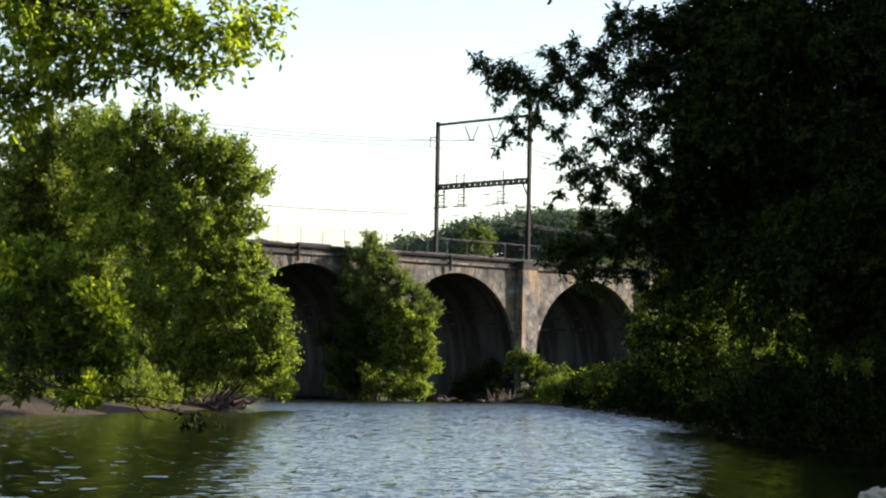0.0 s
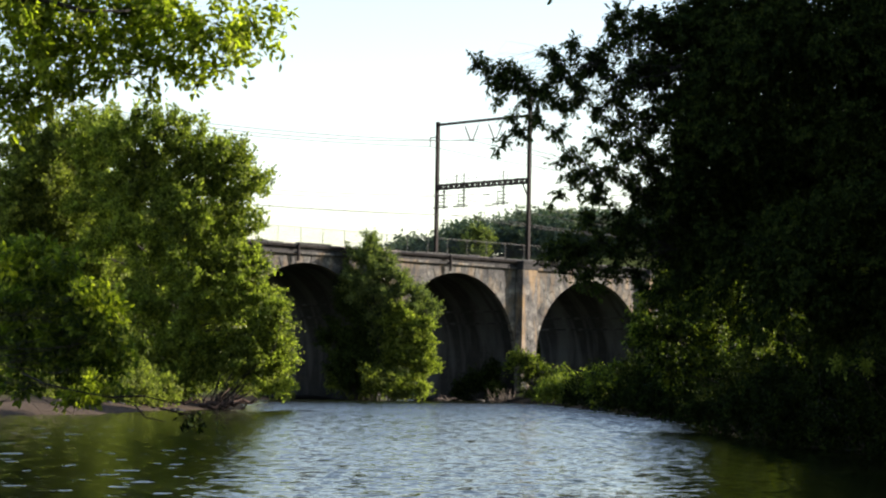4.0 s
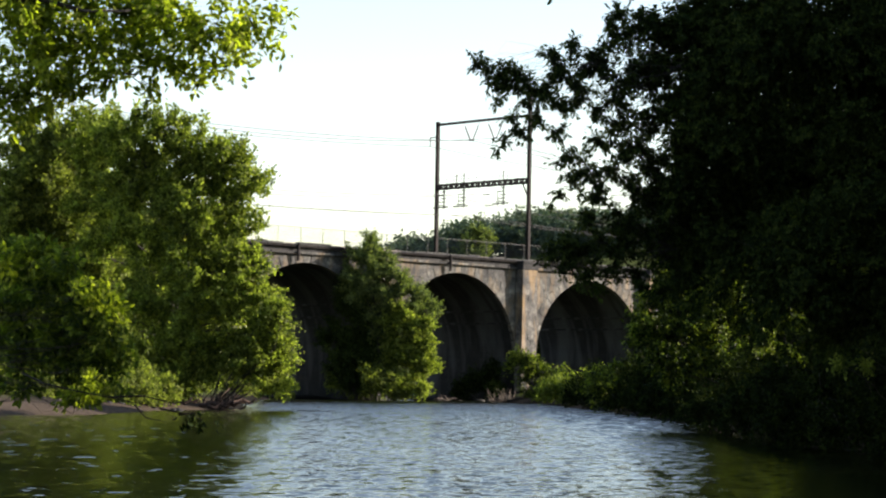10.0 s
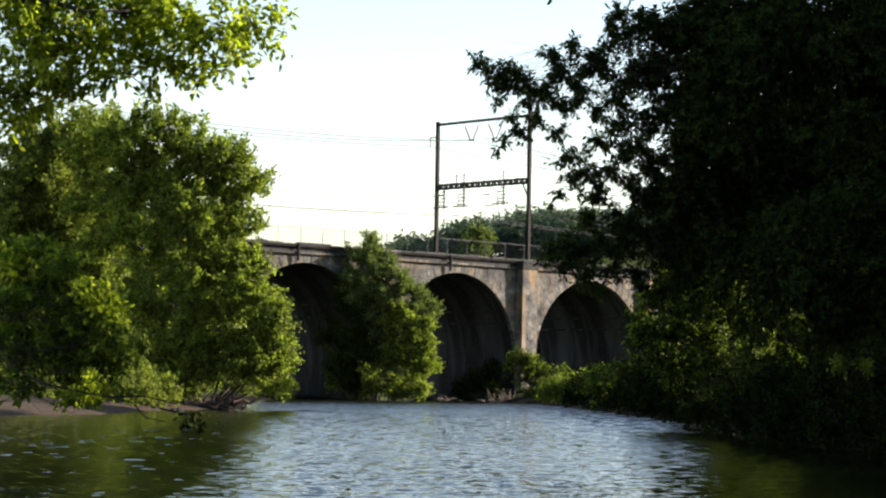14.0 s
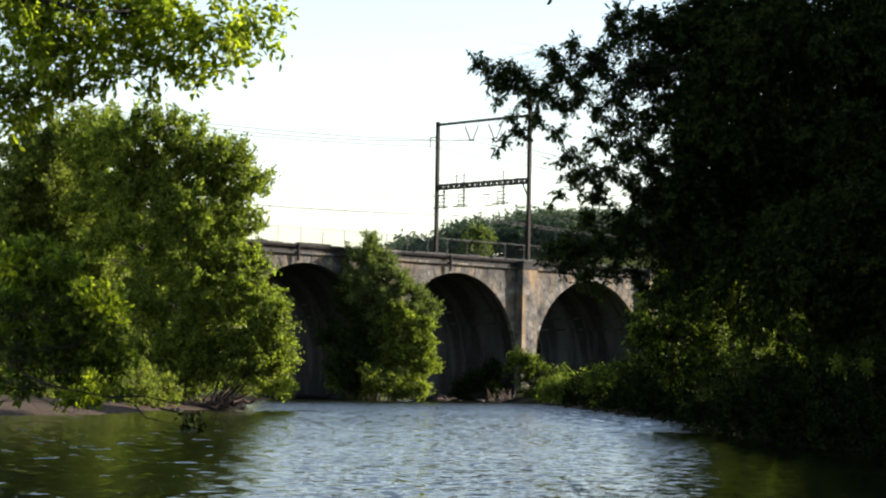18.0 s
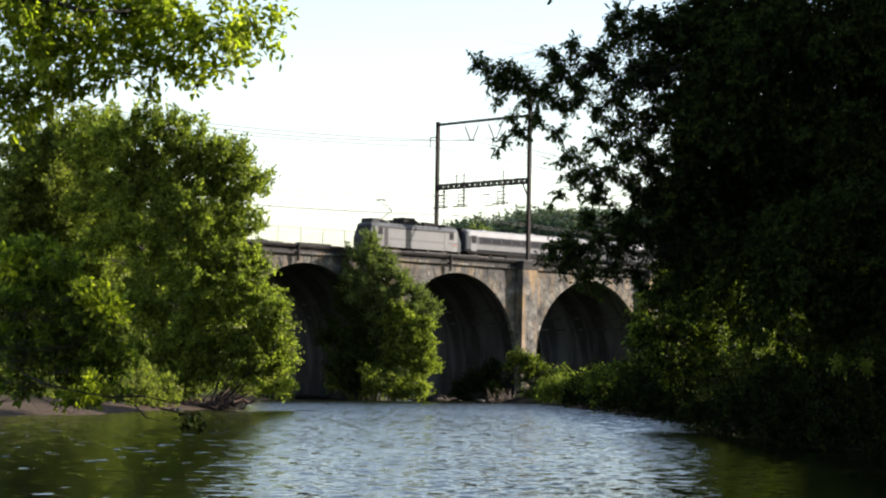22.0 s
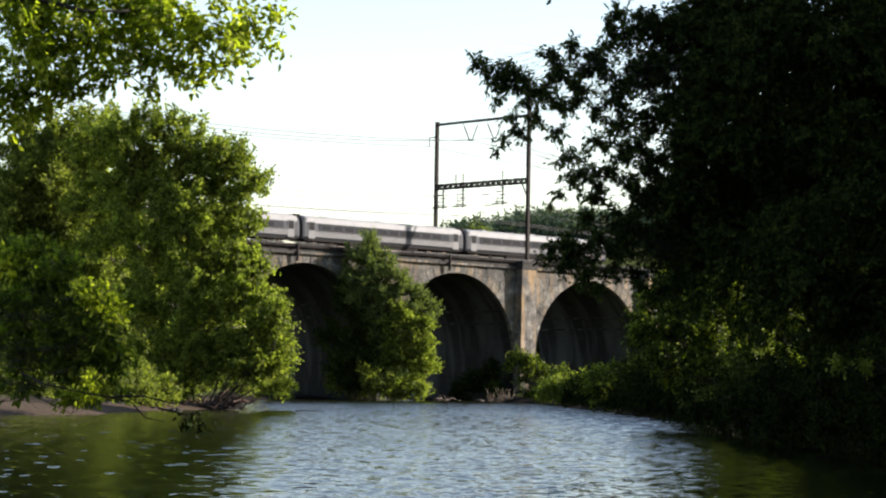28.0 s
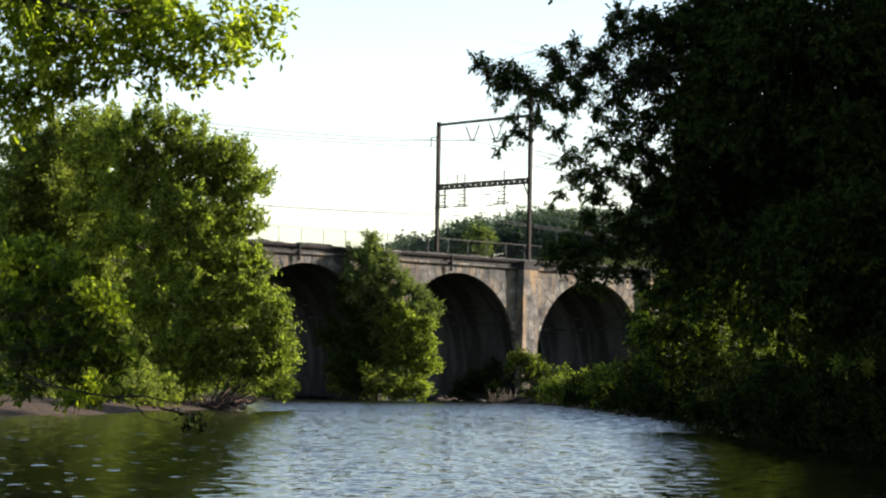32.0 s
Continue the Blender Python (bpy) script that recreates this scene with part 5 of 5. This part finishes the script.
# sun flecks on the dark trees, put in as an added sapling's pale leaves
tree("bank_sapling", on_ground(12.6, 57.5), [(10.19, 57.00, 5.37, 0.132), (10.56, 57.00, 5.27, 0.161), (10.85, 57.00, 5.16, 0.117), (9.03, 57.50, 4.42, 0.118), (9.29, 57.50, 4.20, 0.118), (10.15, 56.00, 2.58, 0.115), (10.75, 56.00, 2.55, 0.115), (7.47, 60.00, 4.80, 0.123), (7.81, 60.00, 4.34, 0.123)],
     LEAF_SUNNY, 190, 6, 0.12, 0.13, 47, 0.08, "thin sapling added for sun flecks, its pale leaves scattered over the dark trees", lean=(-0.6, 0.2), limb=0.3, inner=0.1, sprays=7, wide=0.5, even=0.5)
# both rows, mostly out of view, are added to block sun and sky
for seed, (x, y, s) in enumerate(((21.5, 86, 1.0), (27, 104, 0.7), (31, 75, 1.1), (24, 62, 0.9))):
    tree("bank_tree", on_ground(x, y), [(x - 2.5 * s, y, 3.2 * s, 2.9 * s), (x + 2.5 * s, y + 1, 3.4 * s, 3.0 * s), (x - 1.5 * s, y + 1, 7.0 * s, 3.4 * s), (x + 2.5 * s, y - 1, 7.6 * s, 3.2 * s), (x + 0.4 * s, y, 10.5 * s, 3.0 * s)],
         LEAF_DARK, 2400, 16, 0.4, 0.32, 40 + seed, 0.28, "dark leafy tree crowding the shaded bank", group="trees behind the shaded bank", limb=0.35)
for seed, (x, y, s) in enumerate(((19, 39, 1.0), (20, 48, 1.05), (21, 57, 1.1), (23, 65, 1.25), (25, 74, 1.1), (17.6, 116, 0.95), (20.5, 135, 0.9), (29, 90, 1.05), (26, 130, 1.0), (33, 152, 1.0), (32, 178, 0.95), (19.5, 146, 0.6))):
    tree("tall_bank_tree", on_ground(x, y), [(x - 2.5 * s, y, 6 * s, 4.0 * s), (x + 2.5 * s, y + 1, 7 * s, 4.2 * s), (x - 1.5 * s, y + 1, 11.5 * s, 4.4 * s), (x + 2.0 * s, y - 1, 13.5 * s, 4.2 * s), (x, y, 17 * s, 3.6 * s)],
         LEAF_DARK, 1800, 16, 0.52, 0.42, 140 + seed, 0.35, "tall dark tree added at the back of the bank to shade it", group="trees behind the shaded bank", limb=0.35)
for seed, (x, y) in enumerate(((13.4, 304), (19.5, 309), (-17.5, 284), (-23.0, 290), (-11.5, 288))):
    tree("bank_tree", on_ground(x, y), [(x - 1.8, y, 3.0, 2.4), (x + 1.8, y + 1, 3.4, 2.5), (x, y, 6.4, 2.9), (x - 1.4, y + 1, 9.0, 2.3), (x + 1.0, y, 10.5, 2.0)],
         LEAF_DARK, 1000, 15, 0.5, 0.4, 240 + seed, 0.25, "dark tree on the bank beyond the arches", group="trees beyond the viaduct", limb=0.35)
shrub("bush", on_ground(11.5, 235), [(11.0, 236.2, 3.4, 1.0), (13.2, 235.4, 2.4, 1.3), (9.6, 235.5, 4.3, 0.9), (9.3, 235.6, 2.9, 1.0), (11.1, 233.9, 1.3, 1.0), (14.5, 236.2, 1.4, 1.2), (8.3, 236.0, 4.8, 0.79), (9.2, 236.0, 4.0, 0.91), (7.6, 235.6, 4.0, 0.60)],
      LEAF_BANK, 760, 15, 0.38, 0.27, 16, "olive-green bush on the bank below the viaduct", group=BANK_BUSHES)
# the nearer bushes take the near-black leaves in place of real shade
for seed, (x, y, k) in enumerate(((14.0, 112, 0.9), (13.6, 122, 0.9), (13.4, 133, 1.0), (13.2, 145, 1.0), (13.2, 157, 1.1), (12.9, 184, 1.1), (12.4, 198, 1.1), (11.2, 224, 1.0), (10.4, 243, 1.0))):
    shrub("bush", on_ground(x, y), [(x - 0.6 * k, y, 0.9 * k, 1.1 * k), (x + 0.6 * k, y + 1.0, 1.9 * k, 1.4 * k), (x + 1.7 * k, y - 0.6, 1.4 * k, 1.3 * k)],
          LEAF_BANK if seed > 6 else LEAF_DARK, 420, 15, 0.28, 0.22, 120 + seed, "dark green bush crowding the water's edge", group=BANK_BUSHES)
shrub("bush", on_ground(5.3, 262.2), [(5.4, 262.2, 2.7, 1.8), (3.6, 261.2, 2.0, 1.5), (7.1, 263.4, 3.7, 1.4), (2.2, 260.2, 1.3, 1.0), (6.3, 259.6, 1.2, 1.2)],
      LEAF_DARK, 700, 15, 0.38, 0.28, 27, "dark bush in the shade at the foot of the pier", group=BANK_BUSHES)
shrub("bush", on_ground(13, 214), [(13.70, 213.9, 1.60, 1.65), (11.26, 214.1, 1.29, 1.21), (15.30, 213.6, 2.3, 1.2), (10.2, 214.6, 1.2, 0.9)],
      LEAF_SUNNY, 520, 15, 0.35, 0.26, 26, "sunlit bush at the water's edge", group=BANK_BUSHES)
shrub("bush", on_ground(14.5, 170), [(14.1, 171.9, 2.9, 1.4), (12.2, 168.4, 1.9, 1.2), (15.4, 171.3, 2.2, 1.7), (16.9, 169.6, 4.2, 1.7), (13.5, 169.3, 0.8, 1.0)],
      LEAF_BANK, 1500, 15, 0.35, 0.24, 17, "olive-green bush leaning over the water", group=BANK_BUSHES)
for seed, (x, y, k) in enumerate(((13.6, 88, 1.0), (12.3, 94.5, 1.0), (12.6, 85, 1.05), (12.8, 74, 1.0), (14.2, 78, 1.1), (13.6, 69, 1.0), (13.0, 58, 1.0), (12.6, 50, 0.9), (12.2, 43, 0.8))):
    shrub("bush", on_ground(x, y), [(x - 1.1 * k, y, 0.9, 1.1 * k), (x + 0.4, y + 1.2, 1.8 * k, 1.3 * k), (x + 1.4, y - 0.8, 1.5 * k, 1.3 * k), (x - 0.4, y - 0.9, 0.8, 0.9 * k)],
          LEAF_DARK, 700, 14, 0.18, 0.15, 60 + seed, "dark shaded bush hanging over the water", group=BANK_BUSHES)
near_tree = tree("near_tree", on_ground(-8.0, 22.5), [(-3.90, 20.1, 5.31, 0.36), (-3.55, 20.1, 5.17, 0.31), (-3.19, 20.2, 5.29, 0.36), (-2.84, 20.3, 5.10, 0.39), (-2.45, 20.1, 5.19, 0.31), (-2.55, 20.2, 4.82, 0.21), (-2.10, 19.8, 5.13, 0.25),
     (-1.81, 20.0, 5.22, 0.22), (-1.69, 20.1, 5.01, 0.14), (-2.04, 20.0, 4.78, 0.13), (-3.34, 20.2, 4.81, 0.29), (-3.68, 19.8, 4.74, 0.28), (-2.94, 20.0, 4.68, 0.23), (-2.67, 19.9, 4.55, 0.13), (-3.92, 20.0, 4.46, 0.23),
     (-3.45, 20.0, 4.50, 0.14), (-2.26, 19.9, 4.63, 0.09), (-3.78, 20.0, 4.32, 0.24), (-3.55, 20.1, 4.36, 0.12), (-3.98, 20.3, 4.95, 0.3), (-3.85, 20.4, 5.45, 0.28)],
     LEAF_BRIGHT, 1000, 9, 0.1, 0.08, 18, 0.22, "near tree whose bright green branches hang into view", lean=(0.4, -0.3), top=6.5, spot=6, limb=0.1, sink=0.0, inner=0.05, wide=0.46, sprays=10, thin=0.4, toss=0.9)
sapling = tree("near_sapling", on_ground(-7.5, 26.5), [(-5.45, 28.00, 3.31, 0.287), (-5.13, 27.60, 3.47, 0.184), (-4.87, 28.20, 3.26, 0.231), (-5.19, 28.40, 2.90, 0.349), (-5.55, 28.60, 2.68, 0.323), (-4.71, 28.20, 2.79, 0.318), (-4.27, 27.90, 2.76, 0.229), (-4.15, 27.90, 2.40, 0.215), (-4.65, 28.30, 2.33, 0.348), (-5.21, 28.60, 2.32, 0.352), (-5.49, 28.40, 2.10, 0.291),
     (-4.84, 28.20, 1.96, 0.246), (-4.30, 28.00, 2.04, 0.244), (-4.09, 27.80, 1.83, 0.128), (-4.37, 27.80, 1.65, 0.114), (-5.33, 28.20, 1.74, 0.174)],
     LEAF_FRESH, 640, 9, 0.10, 0.12, 28, 0.12, "near sapling with drooping bright green twigs over the water", lean=(0.3, 0.3), top=4.0, spot=6, limb=0.14, sink=-0.1, inner=0.1, wide=0.4)

# the sapling's sunlit tips: sunlight put into a second crown of brighter leaves
tree("near_sapling", on_ground(-7.0, 27.2), [(-4.27, 27.3, 2.86, 0.12), (-4.1, 27.3, 2.7, 0.13), (-4.45, 27.4, 2.98, 0.1), (-5.45, 27.4, 3.3, 0.11), (-4.33, 27.3, 1.76, 0.13), (-4.5, 27.3, 1.66, 0.1)],
     LEAF_BRIGHT, 95, 9, 0.09, 0.1, 45, 0.05, "second near sapling, thin, its brighter leaves standing for sunlit tips", lean=(0.4, 0.1), top=3.2, spot=6, limb=0.3, sink=0.0, inner=0.1, wide=0.42, sprays=9)


# out of view; added to shade the near water and hold the hanging twig
shade_tree = tree("shade_tree", on_ground(11.5, 31.0), [(2.2, 28.6, 9.6, 1.5), (4.4, 28.6, 12.4, 1.4), (6.8, 29.8, 13.4, 1.9), (3.4, 29.6, 11.6, 1.4), (9.4, 31.0, 12.5, 2.4), (12.0, 31.8, 11.0, 2.6), (12.8, 31.0, 8.0, 2.3), (0.9, 28.4, 9.4, 1.0)],
     LEAF_FRESH, 1500, 12, 0.3, 0.19, 29, 0.3, "unseen tall tree added on the near bank, with a high overhanging branch", limb=0.25, sink=0.0)
b = near_tree.location
part("limb", tubes("limb", [([Vector(p) - b for p in ((-7.4, 22.0, 5.0), (-5.6, 20.6, 5.2), (-4.2, 20.0, 5.36), (-3.7, 19.95, 5.34), (-3.3, 19.95, 5.24), (-2.9, 20.0, 5.26))], [0.09, 0.06, 0.035, 0.028, 0.02, 0.01]),
                            ([Vector(p) - b for p in ((-3.75, 19.95, 5.34), (-3.45, 19.9, 5.38), (-3.1, 19.9, 5.36))], [0.022, 0.016, 0.007])], BARK, 7), None, near_tree)
b = shade_tree.location
part("twig", tubes("twig", [([Vector(p) - b for p in ((0.95, 28.4, 9.4), (1.15, 28.2, 8.3), (1.3, 28.05, 7.4), (1.34, 28.0, 6.86))], [0.02, 0.014, 0.008, 0.004])], BARK, 6), None, shade_tree)
part("hanging_leaf", leaf_mesh("hanging_leaf", LEAF_DARK, np.array([(1.34, 28.0, 6.86)]) - np.array(b), np.array([(-0.35, 0.1, -0.5)]), np.array([0.11]), np.random.default_rng(3), 0.5), None, shade_tree)
b = sapling.location
for run in ([(-5.2, 27.4, 1.95), (-4.8, 26.8, 1.82), (-4.35, 26.2, 1.75), (-3.85, 26.0, 1.67), (-3.3, 26.0, 1.56), (-2.8, 26.0, 1.44)], [(-3.9, 26.0, 1.68), (-3.5, 26.05, 1.7), (-3.15, 26.1, 1.62), (-2.95, 26.1, 1.66)],
            [(-3.6, 26.0, 1.6), (-3.45, 25.9, 1.45), (-3.2, 25.9, 1.4)], [(-3.3, 26.0, 1.56), (-3.0, 25.9, 1.5), (-2.75, 25.9, 1.52)]):
    part("twig", tubes("twig", [([Vector(p) - b for p in run], [0.014 - 0.011 * k / (len(run) - 1) for k in range(len(run))])], TWIG, 6), None, sapling)
rng_twig = np.random.default_rng(9)
pos = np.array([(-2.87, 26.0, 1.42)]) + rng_twig.normal(0, 1, (46, 3)) * np.array([0.12, 0.06, 0.055]) - np.array(b)
tagged(part("leaf_tuft", leaf_mesh("leaf_tuft", LEAF_DARK, pos, rng_twig.normal(0, 0.5, (46, 3)) + np.array([0.3, 0, -0.7]), rng_twig.uniform(0.07, 0.12, 46), rng_twig, 0.45), None, sapling, "dark drooping leaf tuft"), kind="stuff")


def far_wood():
    """The wooded ridge beyond the viaduct: many small crowns in one piece."""
    rng = np.random.default_rng(31)
    n = 680
    x, y = rng.uniform(-28, 75, n), rng.uniform(690, 765, n)
    z = ground_height(x, y) + rng.uniform(4, 9.5, n)
    r = rng.uniform(2.6, 4.6, n)
    pos, axes, ups = crown_points(np.stack([x, y, z, r], 1), 16000, 9, 0.9, rng, 0.55, 0.2, 0.2)
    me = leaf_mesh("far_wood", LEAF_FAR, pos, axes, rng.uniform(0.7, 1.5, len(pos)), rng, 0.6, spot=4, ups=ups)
    return tagged(new("far_wood", me), "hazy green woodland on the ridge beyond the viaduct", "woodland", kind="stuff")


far_wood()


tree("hill_tree", on_ground(10.5, 686), [(10.6, 686, 47.4, 3.8), (8.3, 685, 44.5, 3.6), (13.2, 686, 45.0, 3.7), (10.8, 684, 42.5, 4.0)],
     LEAF_SHADY, 900, 10, 0.9, 0.9, 46, 0.4, "sunlit yellow-green tree on the wooded ridge", limb=0.4)


def wood_behind():
    """Unseen woodland added on the near bank; it closes the place to the south and cuts the sky's light."""
    rng = np.random.default_rng(77)
    n = 150
    a = rng.uniform(radians(100), radians(440), n)
    far = rng.uniform(26, 48, n)
    x, y = np.sin(a) * far * 1.1, np.cos(a) * far
    keep = ((y < 6) & (x < 8)) | ((x < -34) & (y < 30)) | (y < -14)
    x, y = x[keep], y[keep]
    z = rng.uniform(3, 19, len(x))
    pos, axes, ups = crown_points(np.stack([x, y, z, rng.uniform(3.5, 5.5, len(x))], 1), 5200, 9, 1.0, rng, 0.5, 0.2, 0.2)
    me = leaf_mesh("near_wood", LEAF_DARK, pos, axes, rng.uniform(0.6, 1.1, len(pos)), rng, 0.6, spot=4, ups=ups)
    return tagged(new("near_wood", me), "unseen dense green woodland added on the near bank to cut the sky's light", "woodland", kind="stuff")


wood_behind()

# ---------------------------------------------------------------- small things on the shore and the water
def log(points, r, label, mat=DRIFTWOOD):
    rng = np.random.default_rng(int(abs(points[0][0]) * 10))
    mid = (Vector(points[0]) + Vector(points[-1])) / 2
    run = wander(points[0], points[-1], 6, 0.04, rng)
    runs = [([p - mid for p in run], [r * (1 - 0.1 * k) for k in range(7)])]
    for k in (2, 4):
        runs.append(([run[k] - mid, run[k] - mid + Vector(rng.normal(0, 1, 3)) * r * 2 + Vector((0, 0, r * 3))], [r * 0.4, r * 0.15]))
    ob = new("driftwood_log", tubes("driftwood_log", runs, mat, 8))
    ob.location = mid
    return tagged(ob, label, "log", "driftwood on the shore")


for k, (x, y, dx, dy, r) in enumerate(((-16.6, 152, 3.4, 2.0, 0.28), (-17.2, 156, 3.0, -1.5, 0.22), (-15.9, 149, 1.8, 2.6, 0.2), (-16.8, 160, 2.6, 1.0, 0.25), (-17.0, 146, 1.6, 1.4, 0.16))):
    log([(x, y, 0.18), (x + dx, y + dy, 0.32 + 0.1 * (k % 3))], r, "dark wet driftwood log lying at the water's edge", DRIFT_DARK)


for k, (x, y, dx, dy, r) in enumerate(((-15.6, 143.0, 2.3, 0.5, 0.17), (-15.0, 142.6, 2.0, 1.1, 0.13), (-14.6, 143.6, 1.7, -0.7, 0.15), (-13.4, 143.2, 1.3, 0.9, 0.12), (-14.2, 142.8, 0.9, 1.2, 0.1), (-15.2, 143.8, 2.0, 0.2, 0.16), (-16.6, 142.2, 1.2, 0.4, 0.08))):
    log([(x, y, float(ground_height(x, y)) + 0.1 + 0.07 * (k % 3)), (x + dx, y + dy, 0.32 + 0.14 * (k % 4))], r, "reddish brown driftwood log heaped at the water's edge", DRIFT_DARK)
log([(-0.6, 249.0, 0.12), (1.8, 249.6, 0.2)], 0.16, "pale bleached log lying at the foot of the viaduct")


def grass_tuft(x, y, tall, seed):
    """Upright blades from one root."""
    rng = np.random.default_rng(seed)
    n = 160
    foot = rng.normal(0, 1, (n, 3)) * np.array([0.3, 0.3, 0.0])
    up = rng.normal(0, 0.22, (n, 3)) + np.array([0, 0, 1.0])
    me = leaf_mesh("grass_tuft", LEAF_SUNNY, foot, up, tall * rng.uniform(0.5, 1.1, n), rng, 0.07, 0.02)
    ob = new("grass_tuft", me)
    ob.location = on_ground(x, y, -0.03)
    return tagged(ob, "tuft of sunlit yellow-green grass above the sandy shore", "grass", "grass on the shore")


for k, (x, y, tall) in enumerate(((-19.6, 144.0, 1.1), (-19.0, 145.2, 1.2), (-18.5, 146.4, 1.0), (-20.3, 143.2, 1.0), (-18.0, 147.6, 0.9), (-21.2, 141.8, 0.9), (-22.4, 140.5, 0.8))):
    grass_tuft(x, y, tall, 300 + k)


def rock(x, y, size, flat, seed, label):
    """A worn stone, half sunk."""
    bm = bmesh.new()
    bmesh.ops.create_icosphere(bm, subdivisions=3, radius=1.0)
    for v in bm.verts:
        k = 1 + 0.28 * noise.noise(v.co * 1.6 + Vector((seed, 0, 0))) + 0.08 * noise.noise(v.co * 5 + Vector((seed, 3, 0)))
        v.co = Vector((v.co.x * size * k, v.co.y * size * 0.8 * k, v.co.z * size * flat * k))
    me = bpy.data.meshes.new("river_rock")
    bm.to_mesh(me)
    bm.free()
    me.materials.append(ROCK)
    me.polygons.foreach_set("use_smooth", [True] * len(me.polygons))
    ob = new("river_rock", me)
    ob.location = (x, y, max(0.0, float(ground_height(x, y))) - 0.02)
    return tagged(ob, label, "rock", "rocks in the river")


rock(-8.6, 143.4, 0.95, 0.09, 2, "flat dark rock just breaking the water")
rock(-7.2, 144.2, 0.4, 0.12, 4, "flat dark rock just breaking the water")
for k in range(26):
    r1 = random.Random(k)
    x = r1.uniform(-26, -15.5)
    rock(x, float(np.interp(x, [-26, -17], [127.5, 135.0])) + r1.uniform(-0.5, 2.5), r1.uniform(0.12, 0.3), 0.6, k, "small stone on the sandy shore")
for k in range(12):
    r1 = random.Random(100 + k)
    rock(r1.uniform(-12, 8), r1.uniform(252, 258), r1.uniform(0.25, 0.6), 0.5, k + 40, "dark stone at the foot of the viaduct")


def brush_pile():
    """Dead brown sticks heaped on the bank."""
    rng = np.random.default_rng(5)
    root = tagged(new("brush_pile"), "heap of dead brown sticks at the water's edge", "brush pile")
    root.location = (6.9, 245.5, float(ground_height(6.9, 245.5)))
    if root.location.z < 0.05:
        root.location.z = 0.05
    for k in range(46):
        a = Vector((rng.normal(0, 0.9), rng.normal(0, 0.6), -0.1))
        b = a + Vector((rng.normal(0, 0.6), rng.normal(0, 0.5), rng.uniform(0.5, 1.7)))
        part("stick", tubes("stick", [(wander(a, b, 3, 0.06, rng), [0.045, 0.035, 0.025, 0.012])], DEAD_STICK, 5), None, root)
    return root


brush_pile()


def foam_clump():
    """A lumpy raft of foam: one mound with a bubbly skin."""
    bm = bmesh.new()
    bmesh.ops.create_icosphere(bm, subdivisions=4, radius=1.0)
    for v in bm.verts:
        k = 1 + 0.3 * noise.noise(v.co * 2.1) + 0.16 * noise.noise(v.co * 6.0) + 0.07 * noise.noise(v.co * 15.0)
        v.co = Vector((v.co.x * 0.33 * k, v.co.y * 0.24 * k, v.co.z * 0.17 * k))
    me = bpy.data.meshes.new("foam_clump")
    bm.to_mesh(me)
    bm.free()
    me.materials.append(FOAM)
    ob = new("foam_clump", me)
    return tagged(ob, "clump of dirty white foam drifting on the water", "foam")


foam = foam_clump()

# ---------------------------------------------------------------- ashlar of the viaduct's face: each stone a little proud or sunk
def wall_stones():
    rng = random.Random(12)
    unit = block_mesh("wall_stone", 0.0, 1.0, -0.045, 0.05, 0.0, 0.738, STONE_BLOCK, 0.012)
    course = 0.755

    def cut(z):
        """Where the face begins beside the arch at height z."""
        if z < SPRING:
            return HALF + 0.03
        return (HALF + 1.14) * math.sqrt(max(0.0, 1 - ((z - SPRING) / (RISE + 1.14)) ** 2))

    for bay in (-1, 0, 1):
        c = ARCH_0 + PITCH_ARCH * bay
        loose = bmesh.new()
        for k in range(19):
            z = 1.22 + course * k
            a = cut(z)
            for side in (-1, 1):
                x, b = a, PITCH_ARCH / 2 - 1.26 + side * PIER_SHIFT
                while x < b - 0.05:
                    ln = min(rng.uniform(1.0, 1.9), b - x)
                    if b - x - ln < 0.45:
                        ln = b - x
                    x0 = c + (x if side > 0 else -x - ln)
                    dy = rng.uniform(-0.025, 0.02)
                    if bay < 0:
                        box(loose, x0 + 0.008, x0 + ln - 0.008, -0.045 + dy, 0.05, z, z + 0.738)
                    else:
                        ob = part("wall_stone", unit, None, viaduct)
                        ob.location = (x0 + 0.008, dy, z)
                        ob.scale = (ln - 0.016, 1, 1)
                    x += ln
        if bay < 0:
            tagged(part("wall_stones", loose, STONE_BLOCK, viaduct), kind="stuff")
        else:
            loose.free()


wall_stones()

# ---------------------------------------------------------------- movement
def motions():
    # the river's surface drifts down towards the near bank
    walk(water, [(0, pose(-5, 4, 0)), (8, pose(-2.2, 1.8, 0)), (16, pose(0.5, -0.5, 0)), (24, pose(3.2, -2.8, 0)), (32, pose(6, -5, 0))])
    walk(foam, [(0, pose(7.82, 39.4, 0.02)), (0.5, pose(8.14, 39.35, 0.02, 0, 0, 4)), (1.5, pose(8.75, 39.2, 0.02, 0, 0, 10)), (4, pose(9.7, 38.4, 0.02, 0, 0, 25)),
                (10, pose(10.2, 37.6, 0.02, 0, 0, 35)), (32, pose(10.2, 37.6, 0.02, 0, 0, 35))])
    for ob, back in train:
        rows = []
        for t in [0, 4, 8, 12, 16, 18, 20, 21, 22, 23, 24, 25, 26, 27, 28, 29, 30, 31, 32]:
            rows.append((t, BRIDGE @ pose(train_place(t) + back, TRAIN_W, RAIL_TOP)))
        walk(ob, rows)


motions()
